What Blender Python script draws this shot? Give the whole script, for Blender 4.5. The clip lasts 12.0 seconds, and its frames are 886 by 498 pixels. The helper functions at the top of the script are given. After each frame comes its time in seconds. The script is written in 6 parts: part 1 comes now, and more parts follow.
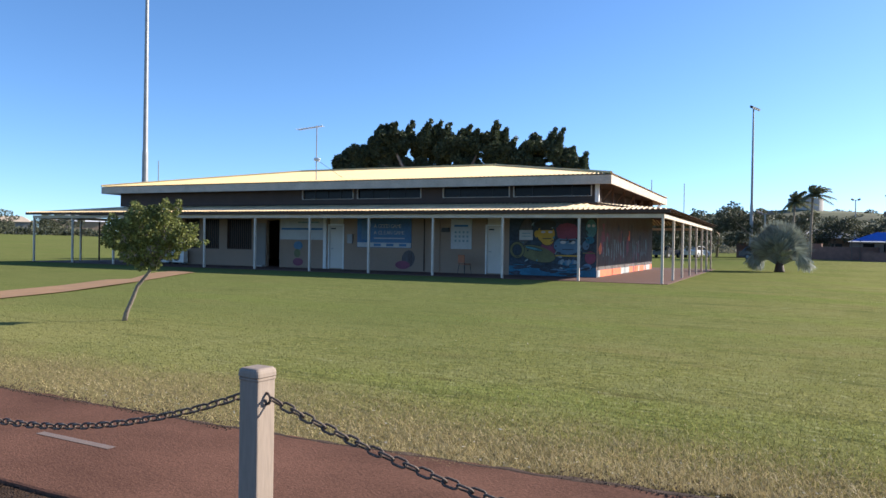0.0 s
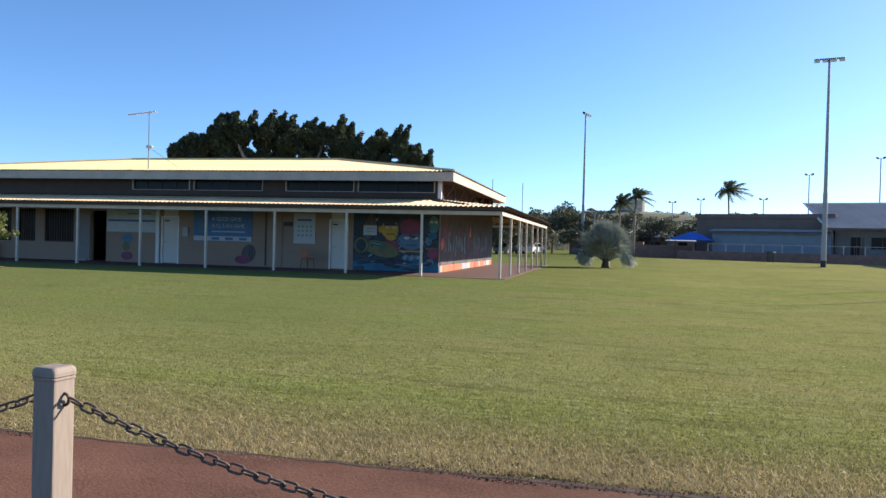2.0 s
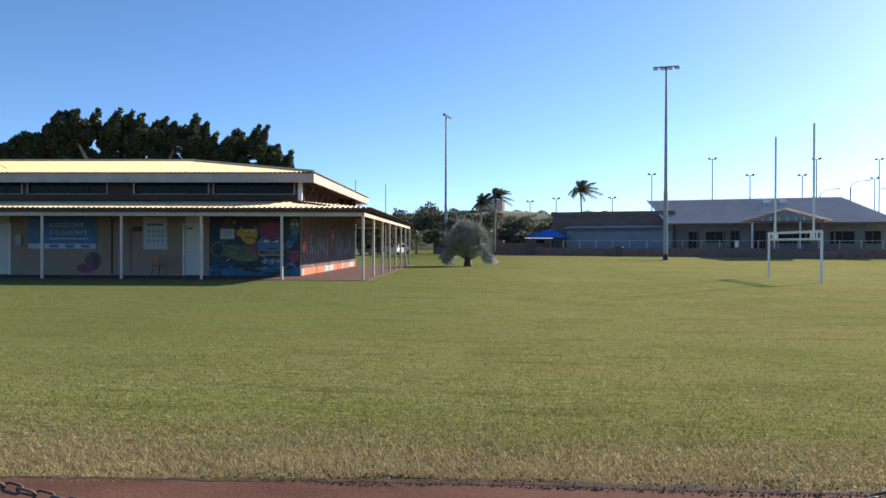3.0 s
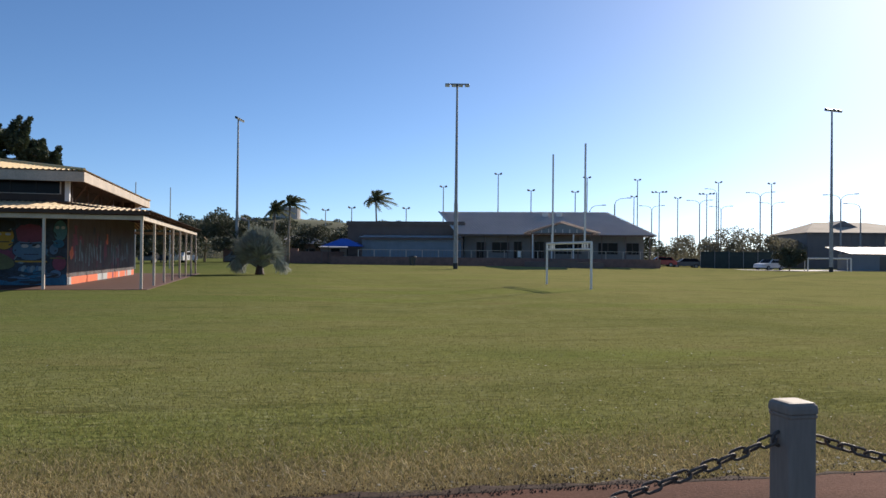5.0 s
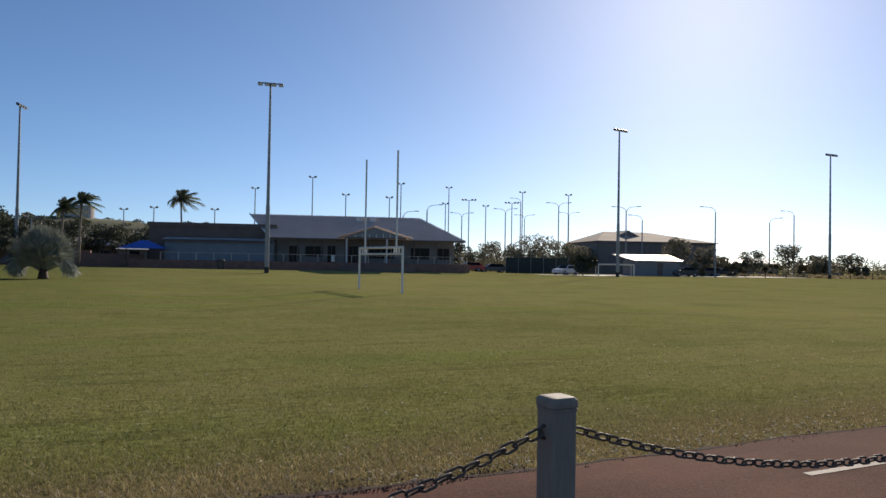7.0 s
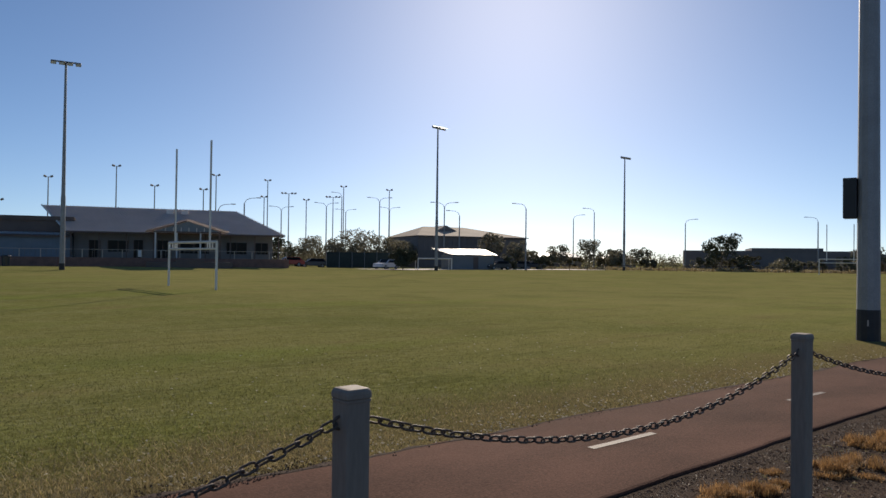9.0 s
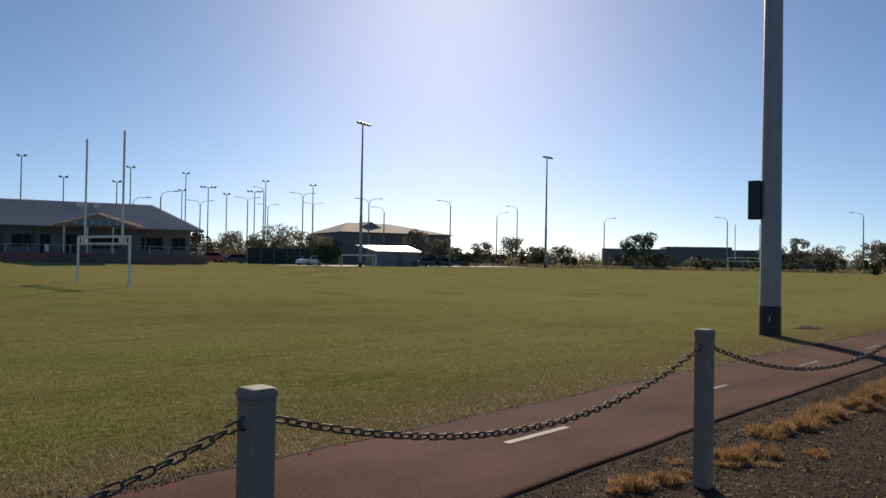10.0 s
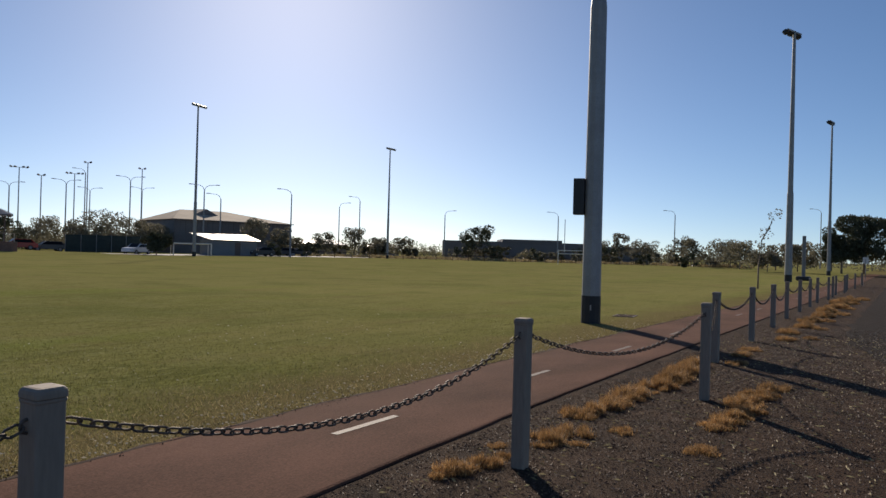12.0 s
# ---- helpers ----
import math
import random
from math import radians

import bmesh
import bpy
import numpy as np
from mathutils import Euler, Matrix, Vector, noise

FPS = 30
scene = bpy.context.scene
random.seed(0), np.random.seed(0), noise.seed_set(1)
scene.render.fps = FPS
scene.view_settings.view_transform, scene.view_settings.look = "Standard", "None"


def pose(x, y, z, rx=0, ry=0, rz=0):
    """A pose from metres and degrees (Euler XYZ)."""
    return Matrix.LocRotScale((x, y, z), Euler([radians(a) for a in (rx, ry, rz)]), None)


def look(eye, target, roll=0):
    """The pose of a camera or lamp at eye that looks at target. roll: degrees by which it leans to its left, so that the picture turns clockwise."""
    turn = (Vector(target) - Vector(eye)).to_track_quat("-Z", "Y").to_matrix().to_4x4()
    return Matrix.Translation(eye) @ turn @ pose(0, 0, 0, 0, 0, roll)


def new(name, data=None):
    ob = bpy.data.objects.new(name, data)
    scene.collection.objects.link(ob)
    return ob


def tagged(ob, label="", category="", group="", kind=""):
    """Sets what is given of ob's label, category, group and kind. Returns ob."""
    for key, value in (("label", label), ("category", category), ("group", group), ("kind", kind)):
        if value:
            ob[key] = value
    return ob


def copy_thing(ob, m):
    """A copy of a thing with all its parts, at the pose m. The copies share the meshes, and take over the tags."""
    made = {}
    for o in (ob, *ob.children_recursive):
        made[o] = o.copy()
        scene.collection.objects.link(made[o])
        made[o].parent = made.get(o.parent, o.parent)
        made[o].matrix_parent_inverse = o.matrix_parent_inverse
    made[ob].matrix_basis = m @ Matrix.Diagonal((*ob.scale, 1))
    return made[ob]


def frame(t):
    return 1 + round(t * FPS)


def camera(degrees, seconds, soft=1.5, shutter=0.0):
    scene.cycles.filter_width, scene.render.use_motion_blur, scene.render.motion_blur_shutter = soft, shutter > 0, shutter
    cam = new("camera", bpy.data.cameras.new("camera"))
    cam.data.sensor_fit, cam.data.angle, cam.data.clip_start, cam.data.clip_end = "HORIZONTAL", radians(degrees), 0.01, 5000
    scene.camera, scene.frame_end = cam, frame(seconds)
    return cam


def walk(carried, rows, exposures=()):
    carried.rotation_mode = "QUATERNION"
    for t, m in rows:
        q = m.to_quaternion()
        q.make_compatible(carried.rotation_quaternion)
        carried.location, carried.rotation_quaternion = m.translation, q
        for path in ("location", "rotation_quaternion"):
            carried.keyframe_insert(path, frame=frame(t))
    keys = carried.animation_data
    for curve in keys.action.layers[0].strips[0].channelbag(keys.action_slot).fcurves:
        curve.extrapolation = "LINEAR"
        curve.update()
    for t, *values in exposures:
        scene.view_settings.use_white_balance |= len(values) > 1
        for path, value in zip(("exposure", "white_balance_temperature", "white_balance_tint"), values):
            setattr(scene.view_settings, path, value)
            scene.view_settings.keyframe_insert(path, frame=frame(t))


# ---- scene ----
cam = camera(62.7, 12.0, soft=1.5)
PATH = [
    (0, (1.016, -0.596, 1.561), (0.085, 1.175, 1.546), 0.9),
    (0.5, (1.054, -0.609, 1.566), (0.204, 1.202, 1.551), 1.1),
    (1, (1.049, -0.577, 1.557), (0.288, 1.272, 1.553), 1.3),
    (1.5, (1.089, -0.59, 1.563), (0.418, 1.294, 1.555), 1.7),
    (2, (1.131, -0.589, 1.556), (0.591, 1.336, 1.537), 1.5),
    (2.5, (1.198, -0.592, 1.543), (0.843, 1.376, 1.529), 0.6),
    (3, (1.222, -0.506, 1.54), (1.044, 1.486, 1.53), 0.2),
    (3.2, (1.214, -0.492, 1.538), (1.113, 1.505, 1.53), 0.1),
    (4.8, (1.271, -0.299, 1.49), (1.601, 1.674, 1.5), 0.6),
    (5, (1.293, -0.286, 1.487), (1.671, 1.678, 1.506), 0.6),
    (5.5, (1.332, -0.269, 1.482), (1.826, 1.669, 1.511), 0.3),
    (6, (1.344, -0.299, 1.487), (1.965, 1.602, 1.521), 0.6),
    (6.5, (1.371, -0.304, 1.484), (2.106, 1.555, 1.52), 0.7),
    (7, (1.39, -0.316, 1.489), (2.248, 1.49, 1.527), 1.0),
    (8.8, (1.425, -0.419, 1.498), (2.66, 1.153, 1.53), 0.6),
    (9, (1.43, -0.427, 1.496), (2.699, 1.118, 1.526), 0.7),
    (9.5, (1.448, -0.439, 1.497), (2.795, 1.04, 1.523), 1.5),
    (10, (1.474, -0.458, 1.5), (2.896, 0.948, 1.524), 1.0),
    (10.5, (1.492, -0.475, 1.501), (2.982, 0.859, 1.521), 1.3),
    (11, (1.515, -0.486, 1.497), (3.077, 0.763, 1.511), 1.5),
    (11.5, (1.534, -0.499, 1.496), (3.16, 0.665, 1.505), 1.6),
    (12, (1.541, -0.528, 1.502), (3.231, 0.541, 1.51), 1.6),
]
EXPOSURES = [(0.0, 0.98, 6220, 10), (1.5, 0.97, 6250, 10), (2.5, 0.87, 6300, 10), (3.2, 0.7, 6380, 11), (4.8, 0.26, 6500, 11), (5.5, 0.14, 6560, 12), (7.0, -0.12, 6720, 12), (9.0, -0.31, 6850, 12), (12.0, -0.33, 6880, 12)]
walk(cam, [(t, look(eye, target, roll)) for t, eye, target, roll in PATH], EXPOSURES)

# ---- light: late sun from behind the field, clear sky ----
SUN_AZ, SUN_EL = 45.5, 24.8
world = bpy.data.worlds.new("clear_sky")
scene.world = world
world.use_nodes = True
wn = world.node_tree
sky = wn.nodes.new("ShaderNodeTexSky")
sky.sky_type = "NISHITA"
sky.sun_disc = False
sky.sun_elevation = radians(SUN_EL)
sky.sun_rotation = radians(SUN_AZ)
sky.air_density, sky.dust_density, sky.ozone_density = 0.7, 0.27, 3.5
way = wn.nodes.new("ShaderNodeTexCoord")
clear = wn.nodes.new("ShaderNodeVectorMath")
clear.operation = "ADD"
clear.inputs[1].default_value = (0, 0, 0.03)
wn.links.new(way.outputs["Generated"], clear.inputs[0])
wn.links.new(clear.outputs[0], sky.inputs["Vector"])
back = wn.nodes["Background"]
back.inputs["Strength"].default_value = 0.12
tint = wn.nodes.new("ShaderNodeHueSaturation")
tint.inputs["Saturation"].default_value = 1.09
wn.links.new(sky.outputs[0], tint.inputs["Color"])
wn.links.new(tint.outputs[0], back.inputs["Color"])
sun = new("sun", bpy.data.lights.new("sun", "SUN"))
sun.data.energy, sun.data.angle, sun.data.color = 5.0, radians(0.55), (1.0, 0.9, 0.76)
_d = Vector((math.sin(radians(SUN_AZ)) * math.cos(radians(SUN_EL)), math.cos(radians(SUN_AZ)) * math.cos(radians(SUN_EL)), math.sin(radians(SUN_EL))))
sun.matrix_world = look(_d * 100, (0, 0, 0))


# ---- materials ----
def mat(name, col, rough=0.7, var=0.25, scale=6.0, fine=60.0, bump=0.2, metal=0.0, col2=None, spec=0.5, stretch=(1, 1, 1), island=0.0, random_tone=0.0):
    m = bpy.data.materials.new(name)
    m.use_nodes = True
    nt = m.node_tree
    n, l = nt.nodes, nt.links
    p = n["Principled BSDF"]
    p.inputs["Roughness"].default_value, p.inputs["Metallic"].default_value = rough, metal
    p.inputs["Specular IOR Level"].default_value = spec
    tc = n.new("ShaderNodeTexCoord")
    mp = n.new("ShaderNodeMapping")
    mp.inputs["Scale"].default_value = stretch
    l.new(tc.outputs["Object"], mp.inputs["Vector"])
    a, b = n.new("ShaderNodeTexNoise"), n.new("ShaderNodeTexNoise")
    a.inputs["Scale"].default_value, a.inputs["Detail"].default_value = scale, 5
    b.inputs["Scale"].default_value, b.inputs["Detail"].default_value = fine, 3
    for q in (a, b):
        l.new(mp.outputs[0], q.inputs["Vector"])
    dark = [c * (1 - var) for c in col]
    light = [min(1, c * (1 + var)) for c in (col2 or col)]
    r = n.new("ShaderNodeMix")
    r.data_type = "RGBA"
    r.inputs["A"].default_value, r.inputs["B"].default_value = (*dark, 1), (*light, 1)
    ad = n.new("ShaderNodeMath")
    ad.operation = "MULTIPLY_ADD"
    ad.inputs[1].default_value = 0.45
    ml = n.new("ShaderNodeMath")
    ml.operation = "MULTIPLY"
    ml.inputs[1].default_value = 0.55
    l.new(a.outputs["Fac"], ml.inputs[0])
    l.new(b.outputs["Fac"], ad.inputs[0])
    l.new(ml.outputs[0], ad.inputs[2])
    rr = n.new("ShaderNodeMapRange")
    rr.inputs["From Min"].default_value, rr.inputs["From Max"].default_value = 0.3, 0.7
    l.new(ad.outputs[0], rr.inputs["Value"])
    l.new(rr.outputs[0], r.inputs["Factor"])
    out = r.outputs["Result"]
    if island or random_tone:
        g = n.new("ShaderNodeNewGeometry") if island else n.new("ShaderNodeObjectInfo")
        k = island or random_tone
        v = n.new("ShaderNodeMapRange")
        v.inputs["To Min"].default_value, v.inputs["To Max"].default_value = 1 - k, 1 + k
        l.new(g.outputs["Random Per Island" if island else "Random"], v.inputs["Value"])
        hs = n.new("ShaderNodeHueSaturation")
        l.new(v.outputs[0], hs.inputs["Value"])
        l.new(out, hs.inputs["Color"])
        out = hs.outputs["Color"]
    l.new(out, p.inputs["Base Color"])
    if bump:
        bm_ = n.new("ShaderNodeBump")
        bm_.inputs["Strength"].default_value, bm_.inputs["Distance"].default_value = bump, 0.02
        l.new(b.outputs["Fac"], bm_.inputs["Height"])
        l.new(bm_.outputs[0], p.inputs["Normal"])
    return m


def leaf_mat(name, col, var=0.3, island=0.45, through_light=0.15):
    m = mat(name, col, 0.6, var, 1.5, 20, 0.0, island=island, spec=0.3)
    p = m.node_tree.nodes["Principled BSDF"]
    tr = m.node_tree.nodes.new("ShaderNodeBsdfTranslucent")
    mx = m.node_tree.nodes.new("ShaderNodeMixShader")
    mx.inputs[0].default_value = through_light
    src = p.inputs["Base Color"].links[0].from_socket
    m.node_tree.links.new(src, tr.inputs["Color"])
    m.node_tree.links.new(p.outputs[0], mx.inputs[1])
    m.node_tree.links.new(tr.outputs[0], mx.inputs[2])
    m.node_tree.links.new(mx.outputs[0], m.node_tree.nodes["Material Output"].inputs["Surface"])
    return m


def grass_mat():
    """Mown turf: green with dry straw near the path, brown worn tracks and mowing lines."""
    m = bpy.data.materials.new("lawn_turf")
    m.use_nodes = True
    n, l = m.node_tree.nodes, m.node_tree.links
    p = n["Principled BSDF"]
    p.inputs["Roughness"].default_value = 0.9
    p.inputs["Specular IOR Level"].default_value = 0.0
    p.inputs["Sheen Weight"].default_value = 0.03
    p.inputs["Sheen Roughness"].default_value = 0.5
    p.inputs["Sheen Tint"].default_value = (0.75, 0.7, 0.25, 1)
    tc = n.new("ShaderNodeTexCoord")
    sx = n.new("ShaderNodeSeparateXYZ")
    l.new(tc.outputs["Object"], sx.inputs[0])

    def nz(scale, detail=4, st=None):
        t = n.new("ShaderNodeTexNoise")
        t.inputs["Scale"].default_value, t.inputs["Detail"].default_value = scale, detail
        if st:
            q = n.new("ShaderNodeMapping")
            q.inputs["Scale"].default_value = st
            l.new(tc.outputs["Object"], q.inputs["Vector"])
            l.new(q.outputs[0], t.inputs["Vector"])
        else:
            l.new(tc.outputs["Object"], t.inputs["Vector"])
        return t.outputs["Fac"]

    def rng(s, a, b, c=0.0, d=1.0):
        t = n.new("ShaderNodeMapRange")
        for k, v in zip(("From Min", "From Max", "To Min", "To Max"), (a, b, c, d)):
            t.inputs[k].default_value = v
        l.new(s, t.inputs["Value"])
        return t.outputs[0]

    def mix(f, a, b):
        t = n.new("ShaderNodeMix")
        t.data_type = "RGBA"
        for k, v in (("A", a), ("B", b)):
            if isinstance(v, tuple):
                t.inputs[k].default_value = (*v, 1)
            else:
                l.new(v, t.inputs[k])
        l.new(f, t.inputs["Factor"])
        return t.outputs["Result"]

    def math_(op, a, b):
        t = n.new("ShaderNodeMath")
        t.operation = op
        for k, v in enumerate((a, b)):
            if isinstance(v, float):
                t.inputs[k].default_value = v
            else:
                l.new(v, t.inputs[k])
        return t.outputs[0]

    patch, mid, fine, stripe = nz(0.09), nz(0.9), nz(28.0, 5), nz(1.0, 4, (0.3, 1.5, 1))
    tufty = nz(9.0, 5, (0.7, 1.5, 1))
    c = mix(rng(math_("ADD", math_("MULTIPLY", fine, 0.55), math_("MULTIPLY", tufty, 0.45)), 0.36, 0.64), (0.06, 0.072, 0.022), (0.295, 0.286, 0.094))
    c = mix(rng(mid, 0.42, 0.66, 0.0, 0.5), c, (0.23, 0.23, 0.1))
    c = mix(rng(patch, 0.42, 0.64, 0.0, 0.75), c, (0.26, 0.235, 0.09))
    c = mix(rng(stripe, 0.54, 0.7, 0.0, 0.25), c, (0.1, 0.1, 0.035))
    c = mix(rng(nz(1.0, 2, (0.05, 0.28, 1)), 0.5, 0.66, 0.0, 0.6), c, (0.17, 0.215, 0.045))
    c = mix(rng(nz(1.0, 5, (0.8, 4.5, 1)), 0.62, 0.7, 0.0, 0.6), c, (0.1, 0.075, 0.035))
    c = mix(rng(nz(1.0, 5, (0.35, 2.2, 1)), 0.57, 0.64, 0.0, 0.35), c, (0.05, 0.058, 0.02))
    c = mix(rng(nz(6.0, 4, (0.6, 1.6, 1)), 0.56, 0.68, 0.0, 0.6), c, (0.3, 0.29, 0.14))
    c = mix(rng(nz(7.0, 3, (0.5, 1.8, 1)), 0.58, 0.68, 0.0, 0.6), c, (0.06, 0.075, 0.025))
    field = rng(math_("ADD", sx.outputs[0], math_("MULTIPLY", mid, 8.0)), 6.0, 26.0, 0.0, 0.45)
    c = mix(field, c, (0.35, 0.312, 0.118))
    c = mix(rng(nz(0.3, 5), 0.5, 0.68, 0.0, 0.36), c, (0.12, 0.138, 0.045))
    c = mix(rng(nz(0.55, 4, (0.6, 1.2, 1)), 0.56, 0.7, 0.0, 0.5), c, (0.25, 0.2, 0.09))
    near_hut = math_("MULTIPLY", rng(sx.outputs[0], 4.0, -7.0), math_("MULTIPLY", rng(sx.outputs[1], 5.2, 12.0), rng(patch, 0.3, 0.55, 0.45, 0.75)))
    c = mix(near_hut, c, (0.105, 0.13, 0.042))
    dry = rng(math_("ADD", sx.outputs[1], math_("MULTIPLY", mid, -2.2)), 3.7, 5.0, 0.85, 0.0)
    c = mix(math_("MULTIPLY", dry, rng(fine, 0.3, 0.6, 0.4, 1.0)), c, (0.19, 0.14, 0.072))
    l.new(c, p.inputs["Base Color"])
    b = n.new("ShaderNodeBump")
    b.inputs["Strength"].default_value, b.inputs["Distance"].default_value = 0.7, 0.05
    l.new(math_("ADD", math_("MULTIPLY", fine, 0.6), math_("MULTIPLY", tufty, 0.9)), b.inputs["Height"])
    l.new(b.outputs[0], p.inputs["Normal"])
    return m


GRASS = grass_mat()
BLADE = leaf_mat("grass_blade", (0.212, 0.202, 0.058), 0.35, 0.72, 0.35)
STRAW = leaf_mat("dry_straw", (0.4, 0.32, 0.16), 0.3, 0.55, 0.35)
RED_PATH = mat("red_asphalt", (0.138, 0.068, 0.046), 0.95, 0.55, 1.1, 85, 0.3, stretch=(0.6, 1, 1), spec=0.08)
GRAVEL = mat("dark_gravel", (0.034, 0.021, 0.014), 0.95, 0.6, 3, 90, 1.0, col2=(0.07, 0.043, 0.028), spec=0.1)
ASPHALT = mat("asphalt", (0.033, 0.024, 0.019), 0.95, 0.35, 3, 200, 0.5, spec=0.1)
CRUMB = mat("crumbled_path_edge", (0.09, 0.062, 0.046), 0.95, 0.5, 8, 90, 0.3, spec=0.1)
PAINT_LINE = mat("road_paint", (0.2, 0.145, 0.115), 0.7, 0.2, 20, 120, 0.2)
BOLLARD = mat("weathered_grey_paint", (0.3, 0.235, 0.185), 0.66, 0.22, 5, 60, 0.08, stretch=(1, 1, 0.15), spec=0.3)
STEEL = mat("galvanised_steel", (0.3, 0.3, 0.3), 0.55, 0.2, 3, 40, 0.1, metal=0.4)
CHAIN = mat("rusted_chain", (0.125, 0.088, 0.066), 0.62, 0.5, 30, 200, 0.3, metal=0.25)
DARKBASE = mat("dark_bitumen_paint", (0.025, 0.025, 0.027), 0.6, 0.3, 5, 60, 0.2)
CREAM = mat("cream_roof_sheet", (0.72, 0.52, 0.24), 0.45, 0.12, 0.7, 12, 0.05)
WHITE = mat("white_paint", (0.72, 0.7, 0.66), 0.55, 0.12, 2, 30, 0.08)
FASCIA = mat("peeling_white_fascia", (0.49, 0.4, 0.305), 0.6, 0.3, 1.2, 18, 0.15)
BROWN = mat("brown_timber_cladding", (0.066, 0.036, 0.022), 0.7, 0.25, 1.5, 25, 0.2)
SOFFIT = mat("brown_soffit", (0.11, 0.07, 0.05), 0.8, 0.2, 2, 20, 0.2)
BLOCK = mat("beige_painted_block", (0.31, 0.215, 0.152), 0.8, 0.12, 0.8, 14, 0.2)
PAVER = mat("red_brick_paving", (0.12, 0.055, 0.04), 0.85, 0.3, 3, 40, 0.3)
DARKGLASS = mat("dark_glass", (0.01, 0.009, 0.009), 0.22, 0.2, 2, 10, 0.0, spec=0.12)
GREYDOOR = mat("grey_door_paint", (0.2, 0.18, 0.165), 0.6, 0.1, 2, 20, 0.05)
RUSTSHADE = mat("rust_and_shade_roof_valley", (0.13, 0.055, 0.032), 0.75, 0.35, 1.4, 16, 0.1)
DOORWHITE = mat("white_door", (0.58, 0.53, 0.46), 0.5, 0.06, 2, 20, 0.05)
NAVY = mat("mural_navy", (0.016, 0.024, 0.036), 0.7, 0.5, 1.3, 9, 0.05, col2=(0.04, 0.058, 0.08))
AQUA = mat("mural_aqua", (0.02, 0.13, 0.22), 0.6, 0.4, 3, 15, 0.05)
YELLOW = mat("mural_yellow", (0.5, 0.3, 0.03), 0.6, 0.15, 3, 15, 0.05)
SKYBLUE = mat("mural_sky_blue", (0.085, 0.17, 0.26), 0.6, 0.2, 3, 15, 0.05)
MAGENTA = mat("mural_plum", (0.2, 0.045, 0.08), 0.6, 0.25, 3, 15, 0.05)
OLIVE = mat("mural_olive", (0.13, 0.13, 0.05), 0.6, 0.35, 3, 15, 0.05)
TEAL = mat("mural_teal", (0.07, 0.2, 0.22), 0.6, 0.35, 3, 15, 0.05)
RUST = mat("mural_rust", (0.13, 0.04, 0.028), 0.7, 0.6, 2.2, 12, 0.05, col2=(0.09, 0.085, 0.085), stretch=(3, 3, 0.5))
GREYBLUE = mat("mural_grey_blue", (0.2, 0.28, 0.3), 0.6, 0.4, 2, 12, 0.05, stretch=(3, 3, 0.5))
SIDEGREY = mat("mural_smoky_grey", (0.085, 0.08, 0.078), 0.7, 0.5, 2.0, 12, 0.05, stretch=(3, 3, 0.5))
SIDETEAL = mat("mural_smoky_teal", (0.09, 0.15, 0.155), 0.7, 0.4, 2.0, 12, 0.05, stretch=(3, 3, 0.5))
ORANGE = mat("mural_orange", (0.75, 0.16, 0.06), 0.6, 0.2, 3, 15, 0.05)
POSTER = mat("poster_paper", (0.45, 0.455, 0.45), 0.5, 0.1, 3, 20, 0.0)
BLUE = mat("sign_blue", (0.04, 0.13, 0.28), 0.5, 0.3, 1.2, 9, 0.0)
CHAIRM = mat("orange_plastic_chair", (0.4, 0.12, 0.04), 0.5, 0.15, 5, 40, 0.05)
BLACK = mat("black_plastic", (0.02, 0.02, 0.02), 0.5, 0.2, 5, 40, 0.05)
BARK = mat("grey_brown_bark", (0.26, 0.205, 0.16), 0.9, 0.5, 4, 40, 0.6, stretch=(1, 1, 0.3))
FIG = leaf_mat("dark_fig_leaf", (0.062, 0.08, 0.042), 0.3, 0.4, 0.2)
GUM = leaf_mat("grey_green_leaf", (0.2, 0.185, 0.13), 0.2, 0.22, 0.4)
FARSCRUB = leaf_mat("far_scrub_leaf", (0.19, 0.175, 0.115), 0.25, 0.2, 0.35)
DRYGRASS = leaf_mat("dry_field_edge_grass", (0.36, 0.28, 0.15), 0.3, 0.25, 0.35)
FARDARK = leaf_mat("far_dark_leaf", (0.088, 0.094, 0.055), 0.3, 0.3, 0.2)
SAPL = leaf_mat("olive_leaf", (0.185, 0.2, 0.06), 0.3, 0.5, 0.3)
PALM = leaf_mat("palm_frond", (0.17, 0.175, 0.095), 0.3, 0.3, 0.35)
FANP = leaf_mat("silver_green_fan", (0.3, 0.32, 0.255), 0.3, 0.3, 0.2)
SCRUB = leaf_mat("dry_scrub", (0.16, 0.13, 0.06))
METALROOF = mat("grey_metal_roof", (0.74, 0.67, 0.62), 0.55, 0.1, 0.5, 8, 0.05)
PALEROOF = mat("pale_metal_roof", (0.75, 0.75, 0.74), 0.4, 0.08, 0.5, 8, 0.05)
TANROOF = mat("tan_metal_roof", (0.5, 0.4, 0.3), 0.85, 0.2, 0.4, 8, 0.05, spec=0.15)
BLUEGREY = mat("blue_grey_cladding", (0.2, 0.235, 0.265), 0.7, 0.15, 1, 14, 0.1)
CLUBGREY = mat("grey_rendered_wall", (0.22, 0.205, 0.19), 0.8, 0.15, 0.8, 14, 0.1)
CLUBDARK = mat("dark_brown_wall", (0.16, 0.115, 0.095), 0.8, 0.2, 0.8, 14, 0.1)
BRICK = mat("red_brown_brick", (0.23, 0.125, 0.095), 0.85, 0.3, 2, 16, 0.3)
TENT = mat("blue_shade_cloth", (0.03, 0.13, 0.5), 0.7, 0.15, 2, 20, 0.05)
